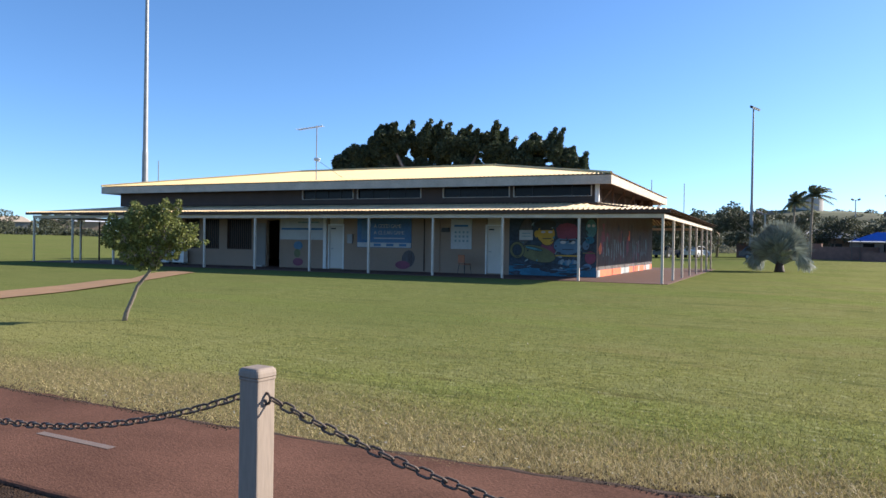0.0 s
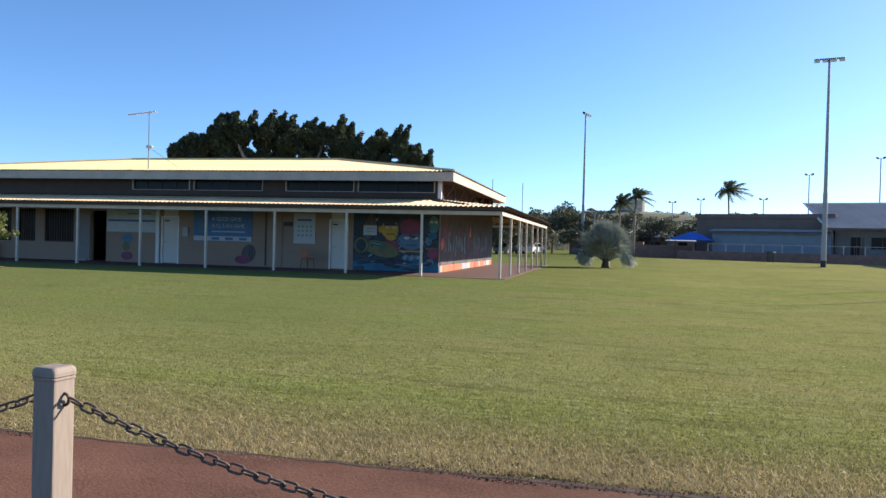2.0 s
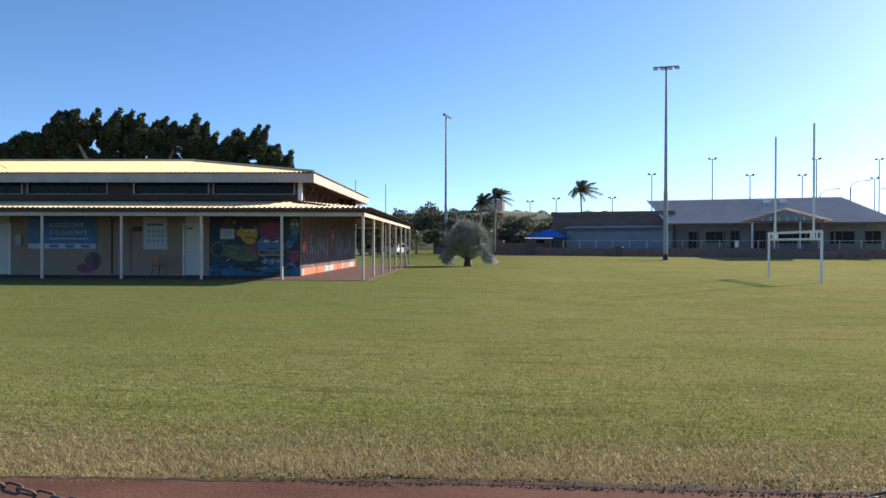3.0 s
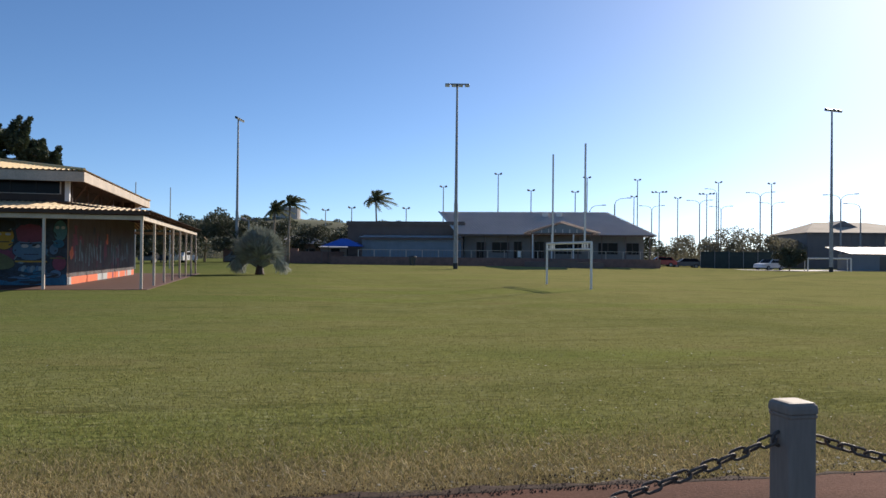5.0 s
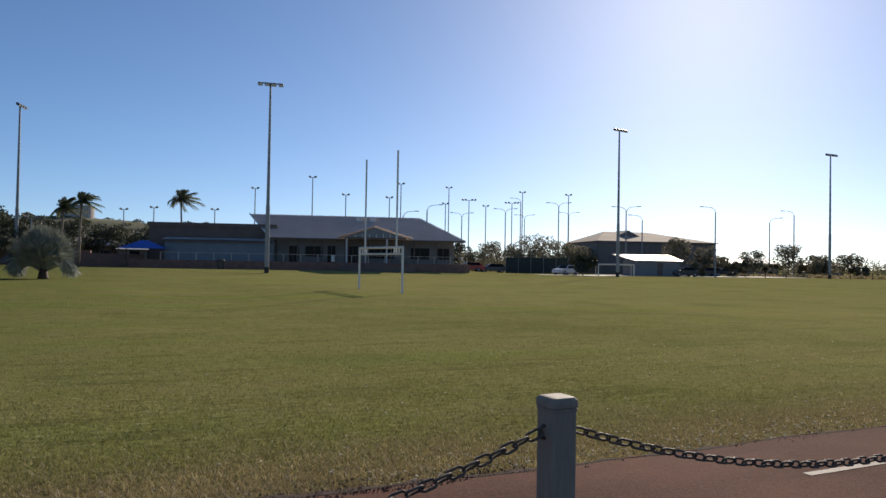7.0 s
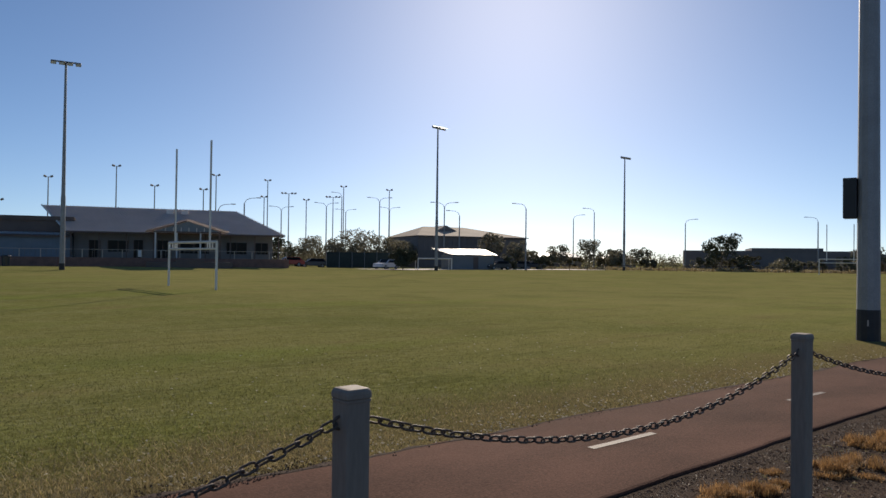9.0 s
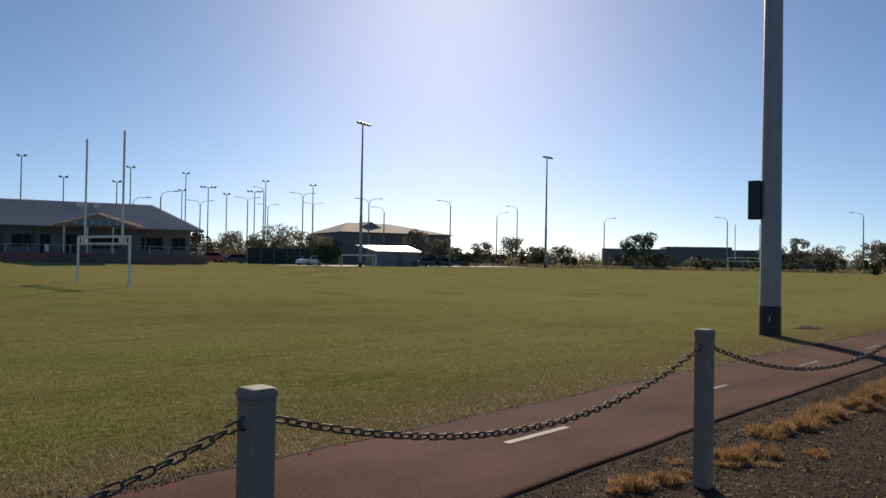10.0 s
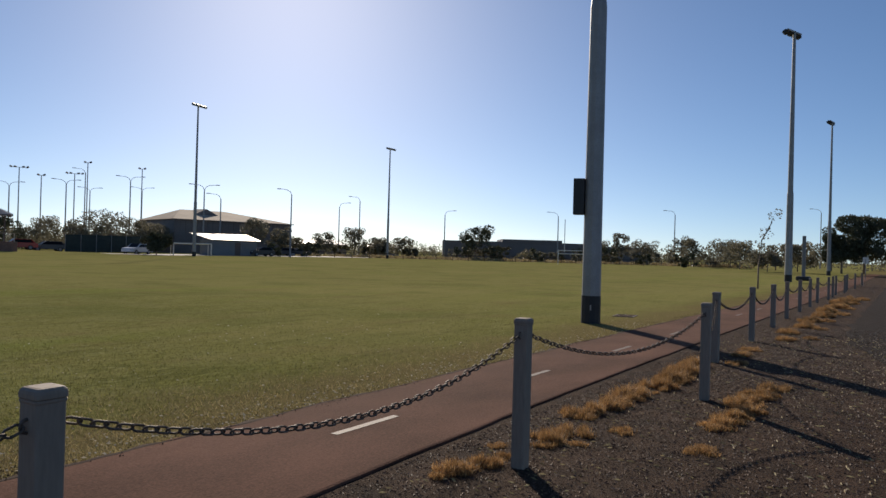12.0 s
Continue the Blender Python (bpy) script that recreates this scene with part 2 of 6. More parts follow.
HALLW = mat("brown_grey_sheet_wall", (0.2, 0.165, 0.15), 0.7, 0.15, 0.5, 10, 0.1)
SHEDW = mat("shed_sheet_wall", (0.22, 0.22, 0.22), 0.7, 0.12, 0.5, 10, 0.1)
HILL = mat("scrubby_hillside", (0.12, 0.1, 0.055), 0.95, 0.45, 0.06, 0.6, 0.3, col2=(0.1, 0.11, 0.05))
TANK = mat("concrete_tank", (0.4, 0.36, 0.33), 0.8, 0.12, 0.2, 2, 0.1)
CARWHITE = mat("white_car_paint", (0.75, 0.75, 0.75), 0.25, 0.05, 1, 5, 0.0)
CARRED = mat("red_car_paint", (0.35, 0.04, 0.03), 0.25, 0.05, 1, 5, 0.0)
CARDARK = mat("dark_car_paint", (0.05, 0.055, 0.065), 0.25, 0.05, 1, 5, 0.0)
TYRE = mat("tyre_rubber", (0.02, 0.02, 0.02), 0.85, 0.2, 5, 40, 0.1)
LAMPG = mat("floodlight_glass", (0.55, 0.56, 0.56), 0.25, 0.1, 3, 20, 0.0)


# ---- building blocks ----
def thing(name, label="", category="", group="", kind="", m=None):
    ob = new(name)
    if m is not None:
        ob.matrix_world = m
    return tagged(ob, label, category, group, kind)


def mesh_of(name, bm):
    me = bpy.data.meshes.new(name)
    bmesh.ops.recalc_face_normals(bm, faces=bm.faces)
    bm.to_mesh(me)
    bm.free()
    return me


def part(name, bm, material, parent=None, label="", m=None, smooth=False):
    me = mesh_of(name, bm) if isinstance(bm, bmesh.types.BMesh) else bm
    if not me.materials:
        me.materials.append(material)
    if smooth:
        me.shade_smooth()
    ob = new(name, me)
    ob.parent = parent
    if m is not None:
        ob.matrix_local = m
    if label:
        ob["label"] = label
    return ob


def solo(name, bm, material, label, category, group="", kind="", m=None, smooth=False):
    ob = part(name, bm, material, None, "", m, smooth)
    return tagged(ob, label, category, group, kind)


def box(bm, x0, x1, y0, y1, z0, z1, bevel=0.0):
    vs = [bm.verts.new(p) for p in ((x0, y0, z0), (x1, y0, z0), (x1, y1, z0), (x0, y1, z0), (x0, y0, z1), (x1, y0, z1), (x1, y1, z1), (x0, y1, z1))]
    fs = [bm.faces.new([vs[i] for i in f]) for f in ((0, 3, 2, 1), (4, 5, 6, 7), (0, 1, 5, 4), (1, 2, 6, 5), (2, 3, 7, 6), (3, 0, 4, 7))]
    if bevel:
        es = list({e for f in fs for e in f.edges})
        bmesh.ops.bevel(bm, geom=es, offset=bevel, segments=2, affect="EDGES", profile=0.5)
    return bm


def B(*a, bevel=0.0):
    return box(bmesh.new(), *a, bevel=bevel)


def poly(bm, pts):
    return bm.faces.new([bm.verts.new(p) for p in pts])


def tube(bm, pts, radii, n=8, caps=True):
    """A round bar along points, with a radius at each."""
    rings = []
    pts = [Vector(p) for p in pts]
    for i, p in enumerate(pts):
        d = (pts[min(i + 1, len(pts) - 1)] - pts[max(i - 1, 0)]).normalized()
        a = d.orthogonal().normalized() if abs(d.z) < 0.99 else Vector((1, 0, 0))
        if abs(d.z) < 0.99:
            a = d.cross(Vector((0, 0, 1))).normalized()
        b = d.cross(a).normalized()
        r = radii[i] if isinstance(radii, (list, tuple)) else radii
        rings.append([bm.verts.new(p + r * (math.cos(2 * math.pi * k / n) * a + math.sin(2 * math.pi * k / n) * b)) for k in range(n)])
    for r0, r1 in zip(rings, rings[1:]):
        for k in range(n):
            bm.faces.new((r0[k], r0[(k + 1) % n], r1[(k + 1) % n], r1[k]))
    if caps:
        bm.faces.new(rings[0])
        bm.faces.new(rings[-1])
    return bm


def T(pts, radii, n=8):
    return tube(bmesh.new(), pts, radii, n)


def raw(name, verts, faces, material):
    me = bpy.data.meshes.new(name)
    me.from_pydata(verts, [], faces)
    me.materials.append(material)
    return me


def leaves(name, clumps, count, size, material, seed, flat=0.75, droop=0.0):
    """A crown of many small leaf blades scattered through round clumps (centre, radius)."""
    r = np.random.default_rng(seed)
    c = np.array([k[0] for k in clumps], float)
    rad = np.array([k[1] for k in clumps], float)
    w = rad ** 2 / (rad ** 2).sum()
    i = r.choice(len(clumps), count, p=w)
    d = r.normal(size=(count, 3))
    d /= np.linalg.norm(d, axis=1)[:, None]
    q = c[i] + d * (rad[i] * r.uniform(0.45, 1.0, count) ** 0.6)[:, None] * np.array([1, 1, flat])
    a = d + r.normal(size=(count, 3)) * 0.7
    a[:, 2] -= droop
    a /= np.linalg.norm(a, axis=1)[:, None]
    b = np.cross(a, r.normal(size=(count, 3)))
    b /= np.linalg.norm(b, axis=1)[:, None]
    s = size * r.uniform(0.6, 1.4, count)[:, None]
    v = np.stack([q - a * s * 0.5, q + b * s * 0.3, q + a * s * 0.5, q - b * s * 0.3], 1).reshape(-1, 3)
    f = np.arange(count * 4).reshape(-1, 4)
    return raw(name, v.tolist(), f.tolist(), material)


def tree(name, label, x, y, trunk, clumps, count, size, leafm, seed, flat=0.75, group="", tr=0.12, limbs=5, z=0.0):
    """Trunk points and crown clumps are relative to the foot."""
    t = thing(name, label, "tree" if "tree" in name else "shrub", group, m=pose(x, y, z))
    bm = bmesh.new()
    k = len(trunk)
    tube(bm, trunk, [tr * (1 - 0.5 * i / max(1, k - 1)) for i in range(k)], 8)
    rr = random.Random(seed)
    for j in range(limbs):
        c = Vector(rr.choice(clumps)[0])
        p0 = Vector(trunk[-1]) * 0.85 + Vector(trunk[-2]) * 0.15
        mid = (p0 + c) / 2 + Vector((rr.uniform(-0.1, 0.1), rr.uniform(-0.1, 0.1), 0.05)) * (c - p0).length
        tube(bm, [p0, mid, c], [tr * 0.45, tr * 0.3, tr * 0.12], 6)
    part("trunk", bm, BARK, t, smooth=True)
    part("crown", leaves("crown", clumps, count, size, leafm, seed, flat), leafm, t)
    return t


def bushy(seed, w, h, n, base=0.3):
    """Clumps for a rounded, uneven crown of that width and height."""
    r = random.Random(seed)
    out = []
    for _ in range(n):
        a, q = r.uniform(0, 2 * math.pi), r.uniform(0, 1) ** 0.5
        zz = r.uniform(base, 0.88)
        lim = math.sqrt(max(0.05, 1 - ((zz - 0.5) / 0.62) ** 2))
        out.append(((w / 2 * q * lim * math.cos(a), w / 2 * q * lim * math.sin(a), h * zz), min(w, h) * r.uniform(0.08, 0.21)))
    return out


TUFT = leaf_mat("golden_tuft", (0.4, 0.235, 0.1), 0.3, 0.6, 0.5)
VROOF = mat("weathered_verandah_sheet", (0.7, 0.5, 0.27), 0.55, 0.45, 0.7, 12, 0.05)
MULCH = leaf_mat("bark_mulch", (0.1, 0.058, 0.038), 0.4, 0.7)
# dead leaves, with their backlit glints put into the pale colour
DEADLEAF = leaf_mat("dead_leaf_with_glint", (0.7, 0.64, 0.52), 0.2, 0.3, 0.5)
DIRT = mat("tan_dirt", (0.3, 0.17, 0.08), 0.9, 0.2, 1.5, 40, 0.2)

WORN = mat("weathered_off_white_paint", (0.6, 0.5, 0.4), 0.65, 0.25, 1.6, 24, 0.12)
# ---- ground ----
def smooth(f):
    f = min(1.0, max(0.0, f))
    return f * f * (3 - 2 * f)


def bend(x):
    """The footpath swings a little towards the road west of the bollards."""
    return -0.24 * smooth((1.5 - x) / 5.5)


def dip(x, y):
    """The ground along the road falls away slowly to the east."""
    return -0.24 * smooth((x - 8) / 62) * smooth((45 - y) / 30)


def height(x, y):
    """Lawn level: flat field, a low swell in front of the pavilion and another round the goal."""
    u = smooth(1 - max(0.0, abs(x + 20) - 19) / 7) * smooth(1 - max(0.0, abs(y - 36) - 13) / 9)
    w = smooth(1 - math.hypot(x - 13.5, y - 32) / 16)
    return 0.185 * u + 0.115 * w + 0.012 * (1 - u) * math.sin(x * 0.7 + 1.3 * math.sin(y * 0.4)) * math.sin(y * 0.6) + dip(x, y)


def rise(x, y):
    """The oval beyond the pavilion climbs gently to the west; the clubhouse stands on a low rise."""
    west = min(2.2, max(0.0, (-52 - x) * 0.0225)) * min(1.0, max(0.0, (y - 12) / 30))
    return west + 0.33 * smooth((y - 72) / 8) * smooth((x + 30) / 22) * smooth((60 - x) / 12)


def ground_sheet():
    xs = sorted({*[-60 + 1.5 * i for i in range(90)], *[-2500, -1200, -600, -300, -200, -177, -160, -140, -120, -100, -85, -75, 85, 100, 120, 150, 200, 300, 600, 1200, 2500]})
    ys = sorted({*[5 + 0.8 * i for i in range(20)], *[21 + 1.5 * i for i in range(30)], -2500, -1000, -400, -150, -60, -20, -8, 0, 2.8, 4.4, 68, 70, 72, 74, 76, 78, 80, 85, 90, 95, 100, 120, 150, 200, 300, 600, 1200, 2500})
    v = [(x, y, (height(x, y) if 4.3 < y < 66 and -62 < x < 80 else dip(x, y)) + rise(x, y)) for y in ys for x in xs]
    w = len(xs)
    f = [(j * w + i, j * w + i + 1, (j + 1) * w + i + 1, (j + 1) * w + i) for j in range(len(ys) - 1) for i in range(w - 1)]
    ob = new("ground", raw("ground", v, f, GRASS))
    ob.data.shade_smooth()
    tagged(ob, "mown green lawn with dry straw patches and worn tracks", "lawn", kind="structure")


ground_sheet()


def edged_strip(edge0, edge1, x0, x1, z, wob0, wob1, seed, step=0.25, thick=0.05):
    """A strip along the road between two wavering edges, each a function of x."""
    bm = bmesh.new()
    n = int((x1 - x0) / step)
    top = []
    for i in range(n + 1):
        x = x0 + (x1 - x0) * i / n
        a = edge0(x) + wob0 * (noise.noise((x * 0.8, seed, 0)) + 0.5 * noise.noise((x * 4, seed, 1)))
        b = edge1(x) + wob1 * (noise.noise((x * 0.8, seed, 5)) + 0.6 * noise.noise((x * 4, seed, 6)))
        h = z + dip(x, a)
        top.append([bm.verts.new(p) for p in ((x, a - 0.012, h - thick), (x, a, h - 0.006), (x, a + 0.02, h), (x, b, h), (x, b, h - thick))])
    for p, q in zip(top, top[1:]):
        for k in range(4):
            bm.faces.new((p[k], q[k], q[k + 1], p[k + 1]))
    return bm


PATH_Z = 0.03
solo("footpath", edged_strip(lambda x: 2.41 + 0.1 * smooth((x - 3) / 6) + bend(x), lambda x: 4.11 + bend(x), -70, 140, PATH_Z, 0.02, 0.06, 3, 0.12), RED_PATH, "red-brown asphalt footpath with dashed white centre line", "footpath", kind="structure")
solo("verge", edged_strip(lambda x: -1.8, lambda x: 2.6 + bend(x), -70, 140, 0.008, 0.06, 0.0, 4, 0.5), GRAVEL, "dark gravel verge with dry litter beside the path", "verge", kind="structure")
solo("road", edged_strip(lambda x: -7.0, lambda x: -1.1 + 1.6 * smooth((x - 9) / 11), -90, 300, 0.0125, 0.0, 0.3, 5, 1.0), ASPHALT, "dark grey asphalt road edge", "road", kind="structure")
solo("gravel_edge", edged_strip(lambda x: 4.07 + bend(x), lambda x: 4.1 + bend(x) + 0.09 * smooth(1 - abs(x - 2) / 3.5), -20, 40, PATH_Z + 0.004, 0.07, 0.09, 9, 0.06), CRUMB, "dark crumbled gravel along the lawn edge", "path edge", kind="structure")
for x in [-4.4 - 3.3 * k for k in range(12)] + [-0.62 + 3.3 * k for k in range(34)]:
    y = 3.22 + bend(x) - 0.04 * (x < -3)
    h = PATH_Z + 0.0035 + dip(x, y)
    bm = bmesh.new()
    for i in range(6):
        e = [0.006 * noise.noise((x + i * 0.7, k, 3.0)) for k in range(4)]
        poly(bm, [(x + 0.14 * i, y + e[0], h), (x + 0.14 * (i + 1), y + e[1], h), (x + 0.14 * (i + 1), y + 0.07 + e[1], h), (x + 0.14 * i, y + 0.07 + e[0], h)])
    bmesh.ops.remove_doubles(bm, verts=bm.verts, dist=0.002)
    solo("path_line", bm, PAINT_LINE, "faded white dash painted on the footpath", "line marking", "footpath dashes", kind="structure")

# trodden dirt path to the pavilion
bm = bmesh.new()
near = [(-13.9, 2.9), (-15.3, 6.0), (-17.08, 10.15), (-18.19, 12.74), (-20.12, 16.85), (-21.6, 20.0), (-22.2, 21.4)]
far_side = [(-15.6, 2.9), (-17.4, 6.8), (-19.4, 11.4), (-20.9, 14.6), (-22.9, 18.6), (-23.8, 20.8), (-23.9, 21.9)]
rows_ = []
for p, q in zip(near, far_side):
    rows_.append([bm.verts.new((p[0] + (q[0] - p[0]) * f, p[1] + (q[1] - p[1]) * f, height(p[0], p[1]) + 0.03)) for f in (0, 0.5, 1)])
for p, q in zip(rows_, rows_[1:]):
    for k in range(2):
        bm.faces.new((p[k], q[k], q[k + 1], p[k + 1]))
solo("dirt_path", bm, DIRT, "tan trodden dirt path crossing the lawn to the pavilion", "path", kind="structure")


# ---- bollards and chain ----
POSTS = [(-8.2, 1.68, 1.06), (-4.55, 1.62, 1.06), (-0.955, 1.6, 1.065), (2.83, 1.78, 1.04), (6.165, 1.71, 1.055), (9.59, 1.225, 1.04), (12.63, 1.75, 1.03), (16.13, 1.83, 1.01)]
POSTS += [(16.13 + 3.43 * k, 1.83 + 0.1 * min(k, 3) + 0.012 * k * (k % 3), 1.0 + dip(16.13 + 3.43 * k, 2)) for k in range(1, 17)]


def rounded_square(bm, half, r, z):
    """A ring of a square with rounded corners."""
    ring = []
    for cx, cy, a0 in ((1, 1, 0), (-1, 1, 90), (-1, -1, 180), (1, -1, 270)):
        for k in range(4):
            a = radians(a0 + 30 * k)
            ring.append(bm.verts.new((cx * (half - r) + r * math.cos(a), cy * (half - r) + r * math.sin(a), z)))
    return ring


def lofted(rings_at):
    bm = bmesh.new()
    rings = [rounded_square(bm, *q) for q in rings_at]
    for p, q in zip(rings, rings[1:]):
        for k in range(16):
            bm.faces.new((p[k], p[(k + 1) % 16], q[(k + 1) % 16], q[k]))
    bm.faces.new(rings[-1])
    bm.faces.new(rings[0][::-1])
    return bm


def bollard():
    t = thing("bollard", "square grey steel bollard with rounded cap on the verge", "bollard", "bollards along the path")
    part("post", lofted([(0.05, 0.01, -0.05), (0.05, 0.01, 1.02)]), BOLLARD, t)
    part("cap", lofted([(0.051, 0.011, 1.012), (0.055, 0.013, 1.016), (0.055, 0.013, 1.03), (0.053, 0.013, 1.04), (0.046, 0.012, 1.048), (0.036, 0.01, 1.05)]), BOLLARD, t, smooth=False)
    part("cap_rim", lofted([(0.0515, 0.011, 1.0), (0.0535, 0.012, 1.004), (0.0535, 0.012, 1.01), (0.0515, 0.011, 1.0115)]), BOLLARD, t)
    for s in (-1, 1):
        bm = bmesh.new()
        pts = [(s * (0.05 + 0.022 * math.cos(a)), 0, 0.93 + 0.022 * math.sin(a)) for a in [math.pi * k / 6 - math.pi / 2 for k in range(7)]]
        tube(bm, pts, 0.006, 6)
        part("eye_bolt", bm, CHAIN, t, "rusted steel eye")
    return t


first = bollard()
first.matrix_world = pose(POSTS[0][0], POSTS[0][1], POSTS[0][2] - 1.05)
for k, (px, py, ph) in enumerate(POSTS[1:]):
    copy_thing(first, pose(px, py, ph - 1.05, 0, 0, (3, -4, 2, 0, 5, -3)[k % 6]))


def link_mesh():
    bm = bmesh.new()
    pts = [(0.018 * math.cos(a) + (0.013 if math.cos(a) > 0 else -0.013), 0.0155 * math.sin(a), 0) for a in [2 * math.pi * (k + 0.5) / 12 for k in range(12)]]
    rings = []
    for i, p in enumerate(pts):
        p = Vector(p)
        d = (Vector(pts[(i + 1) % 12]) - Vector(pts[i - 1])).normalized()
        b = d.cross(Vector((0, 0, 1)))
        rings.append([bm.verts.new(p + 0.005 * (math.cos(2 * math.pi * k / 5) * b + math.sin(2 * math.pi * k / 5) * Vector((0, 0, 1)))) for k in range(5)])
    for i in range(12):
        r0, r1 = rings[i], rings[(i + 1) % 12]
        for k in range(5):
            bm.faces.new((r0[k], r0[(k + 1) % 5], r1[(k + 1) % 5], r1[k]))
    me = mesh_of("link", bm)
    me.materials.append(CHAIN)
    me.shade_smooth()
    return me


LINK = link_mesh()


def chain(p0, p1, sag, single):
    t = thing("chain", "sagging rusty steel chain hung between two bollards", "chain", "chains along the path")
    p0, p1 = Vector(p0), Vector(p1)
    at = lambda f: p0.lerp(p1, f) - Vector((0, 0, 4 * sag * f * (1 - f)))
    fine = [at(i / 400) for i in range(401)]
    run = [0.0]
    for a, b in zip(fine, fine[1:]):
        run.append(run[-1] + (b - a).length)
    n = int(run[-1] / 0.051)
    vs, fs = [], []
    base = [v.co.copy() for v in LINK.vertices]
    for i in range(n):
        s = (i + 0.5) / n * run[-1]
        j = next(k for k in range(400) if run[k + 1] >= s)
        d = (fine[j + 1] - fine[j]).normalized()
        m = Matrix.Translation(fine[j].lerp(fine[j + 1], 0.5)) @ d.to_track_quat("X", "Z").to_matrix().to_4x4() @ pose(0, 0, 0, 45 if i % 2 else -45)
        if single:
            part("link", LINK, CHAIN, t, m=m)
        else:
            o = len(vs)
            vs += [tuple(m @ c) for c in base]
            fs += [tuple(o + q for q in f.vertices) for f in LINK.polygons]
    if not single:
        me = raw("link_strand", vs, fs, CHAIN)
        tagged(part("link_strand", me, CHAIN, t), kind="stuff")


for k, (a, b) in enumerate(zip(POSTS, POSTS[1:])):
    d = Vector((b[0] - a[0], b[1] - a[1], 0)).normalized() * 0.07
    span = math.dist(a[:2], b[:2])
    sag = {0: 0.31, 1: 0.31, 2: 0.31}.get(k, 0.26 + 0.05 * ((k * 7) % 3 - 1) * (k > 3))
    chain((a[0] + d.x, a[1] + d.y, a[2] - 0.12), (b[0] - d.x, b[1] - d.y, b[2] - 0.12), sag, k in (1, 2, 3, 4))


# ---- floodlight towers ----
def tower(x, y, h, r, heads=2, yaw=0.0, box_at=None, label="tall galvanised floodlight tower beside the playing field"):
    t = thing("floodlight_tower", label, "floodlight tower", "floodlight towers", m=pose(x, y, rise(x, y) + dip(x, y), 0, 0, yaw))
    part("mast", T([(0, 0, 0), (0, 0, h * 0.35), (0, 0, h * 0.36), (0, 0, h)], [r, r * 0.86, r * 0.74, r * 0.42], 12), STEEL, t, smooth=False)
    part("base_band", T([(0, 0, -0.05), (0, 0, 0.62)], [r + 0.006, r + 0.004], 12), DARKBASE, t, "black painted base band")
    part("cross_arm", B(-1.15, 1.15, -0.06, 0.06, h - 0.12, h + 0.02, bevel=0.01), STEEL, t)
    for i in range(4):
        xx = -1.05 + 0.7 * i
        bm = B(-0.24, 0.24, -0.2, 0.16, -0.16, 0.16, bevel=0.05)
        bmesh.ops.transform(bm, matrix=pose(xx, -0.18, h - 0.2, 28), verts=bm.verts)
        lamp = part("floodlight", bm, BLACK, t, "black floodlight head")
        bm = B(-0.21, 0.21, -0.02, 0.02, -0.14, 0.14)
        bmesh.ops.transform(bm, matrix=pose(xx, -0.18, h - 0.2, 28) @ pose(0, -0.22, 0), verts=bm.verts)
        part("glass", bm, LAMPG, lamp, "clear front glass")
    if box_at:
        part("number_bar", B(0.0, 0.028, -r - 0.014, -r - 0.005, 0.3, 0.42), TANK, t, "small white stencilled mark")
        part("control_box", B(-r - 0.23, -r + 0.02, -0.16, 0.12, box_at, box_at + 0.82, bevel=0.012), BLACK, t, "dark metal control box")
    return t


tower(17.3, 5.43, 20.5, 0.215, yaw=-75, box_at=2.45, label="tall galvanised floodlight tower with dark control box beside path")
tower(-7.47, 100.9, 19.45, 0.24, yaw=75)
tower(17.2, 75.3, 19.7, 0.24, yaw=-10)
tower(64.95, 78.35, 20.05, 0.24, yaw=10)
tower(108.3, 79.0, 20.2, 0.24, yaw=0)
tower(69.7, 7.7, 21.4, 0.3, yaw=160)
tower(112.2, 7.9, 20.8, 0.26, yaw=170)
tower(-42.0, 35.4, 22.0, 0.24, yaw=40)


t = thing("drain_cover", "dark square drain cover set in the grass", "drain cover", m=pose(19.95, 5.5, height(19.95, 5.5) + 0.012, 0, 0, 8))
part("plate", B(-0.3, 0.3, -0.22, 0.22, -0.03, 0.012, bevel=0.006), GRAVEL, t)
part("rim", B(-0.34, 0.34, -0.26, 0.26, -0.05, 0.006, bevel=0.004), CLUBDARK, t)


# ---- goals on the field ----
def bar(name, p, q, r, t, material=WHITE, n=10):
    return part(name, T([p, q], r, n), material, t)


t = thing("goal_posts", "white combination goal frame with two tall uprights on grass", "goal posts")
GL, GR = Vector((13.38, 34.74, 0.11)), Vector((13.63, 29.6, 0.1))
hz = 2.05
for q in (GL, GR):
    bar("post", q, q + Vector((0, 0, hz)), 0.055, t)
bar("crossbar", GL + Vector((0, 0, hz)), GR + Vector((0, 0, hz)), 0.055, t)
bar("lower_crossbar", GL + Vector((0, 0, hz - 0.3)), GR + Vector((0, 0, hz - 0.3)), 0.045, t)
for f, top in ((0.138, 6.46), (0.866, 6.46)):
    q = GL.lerp(GR, f)
    bar("upright", q + Vector((0, 0, hz - 0.3)), q + Vector((0, 0, top)), 0.045, t)
for f in (0.08, 0.18, 0.82, 0.92):
    q = GL.lerp(GR, f)
    part("bracket", T([q + Vector((0, 0, hz - 0.28)), q + Vector((0, 0, hz))], 0.03, 6), WHITE, t)


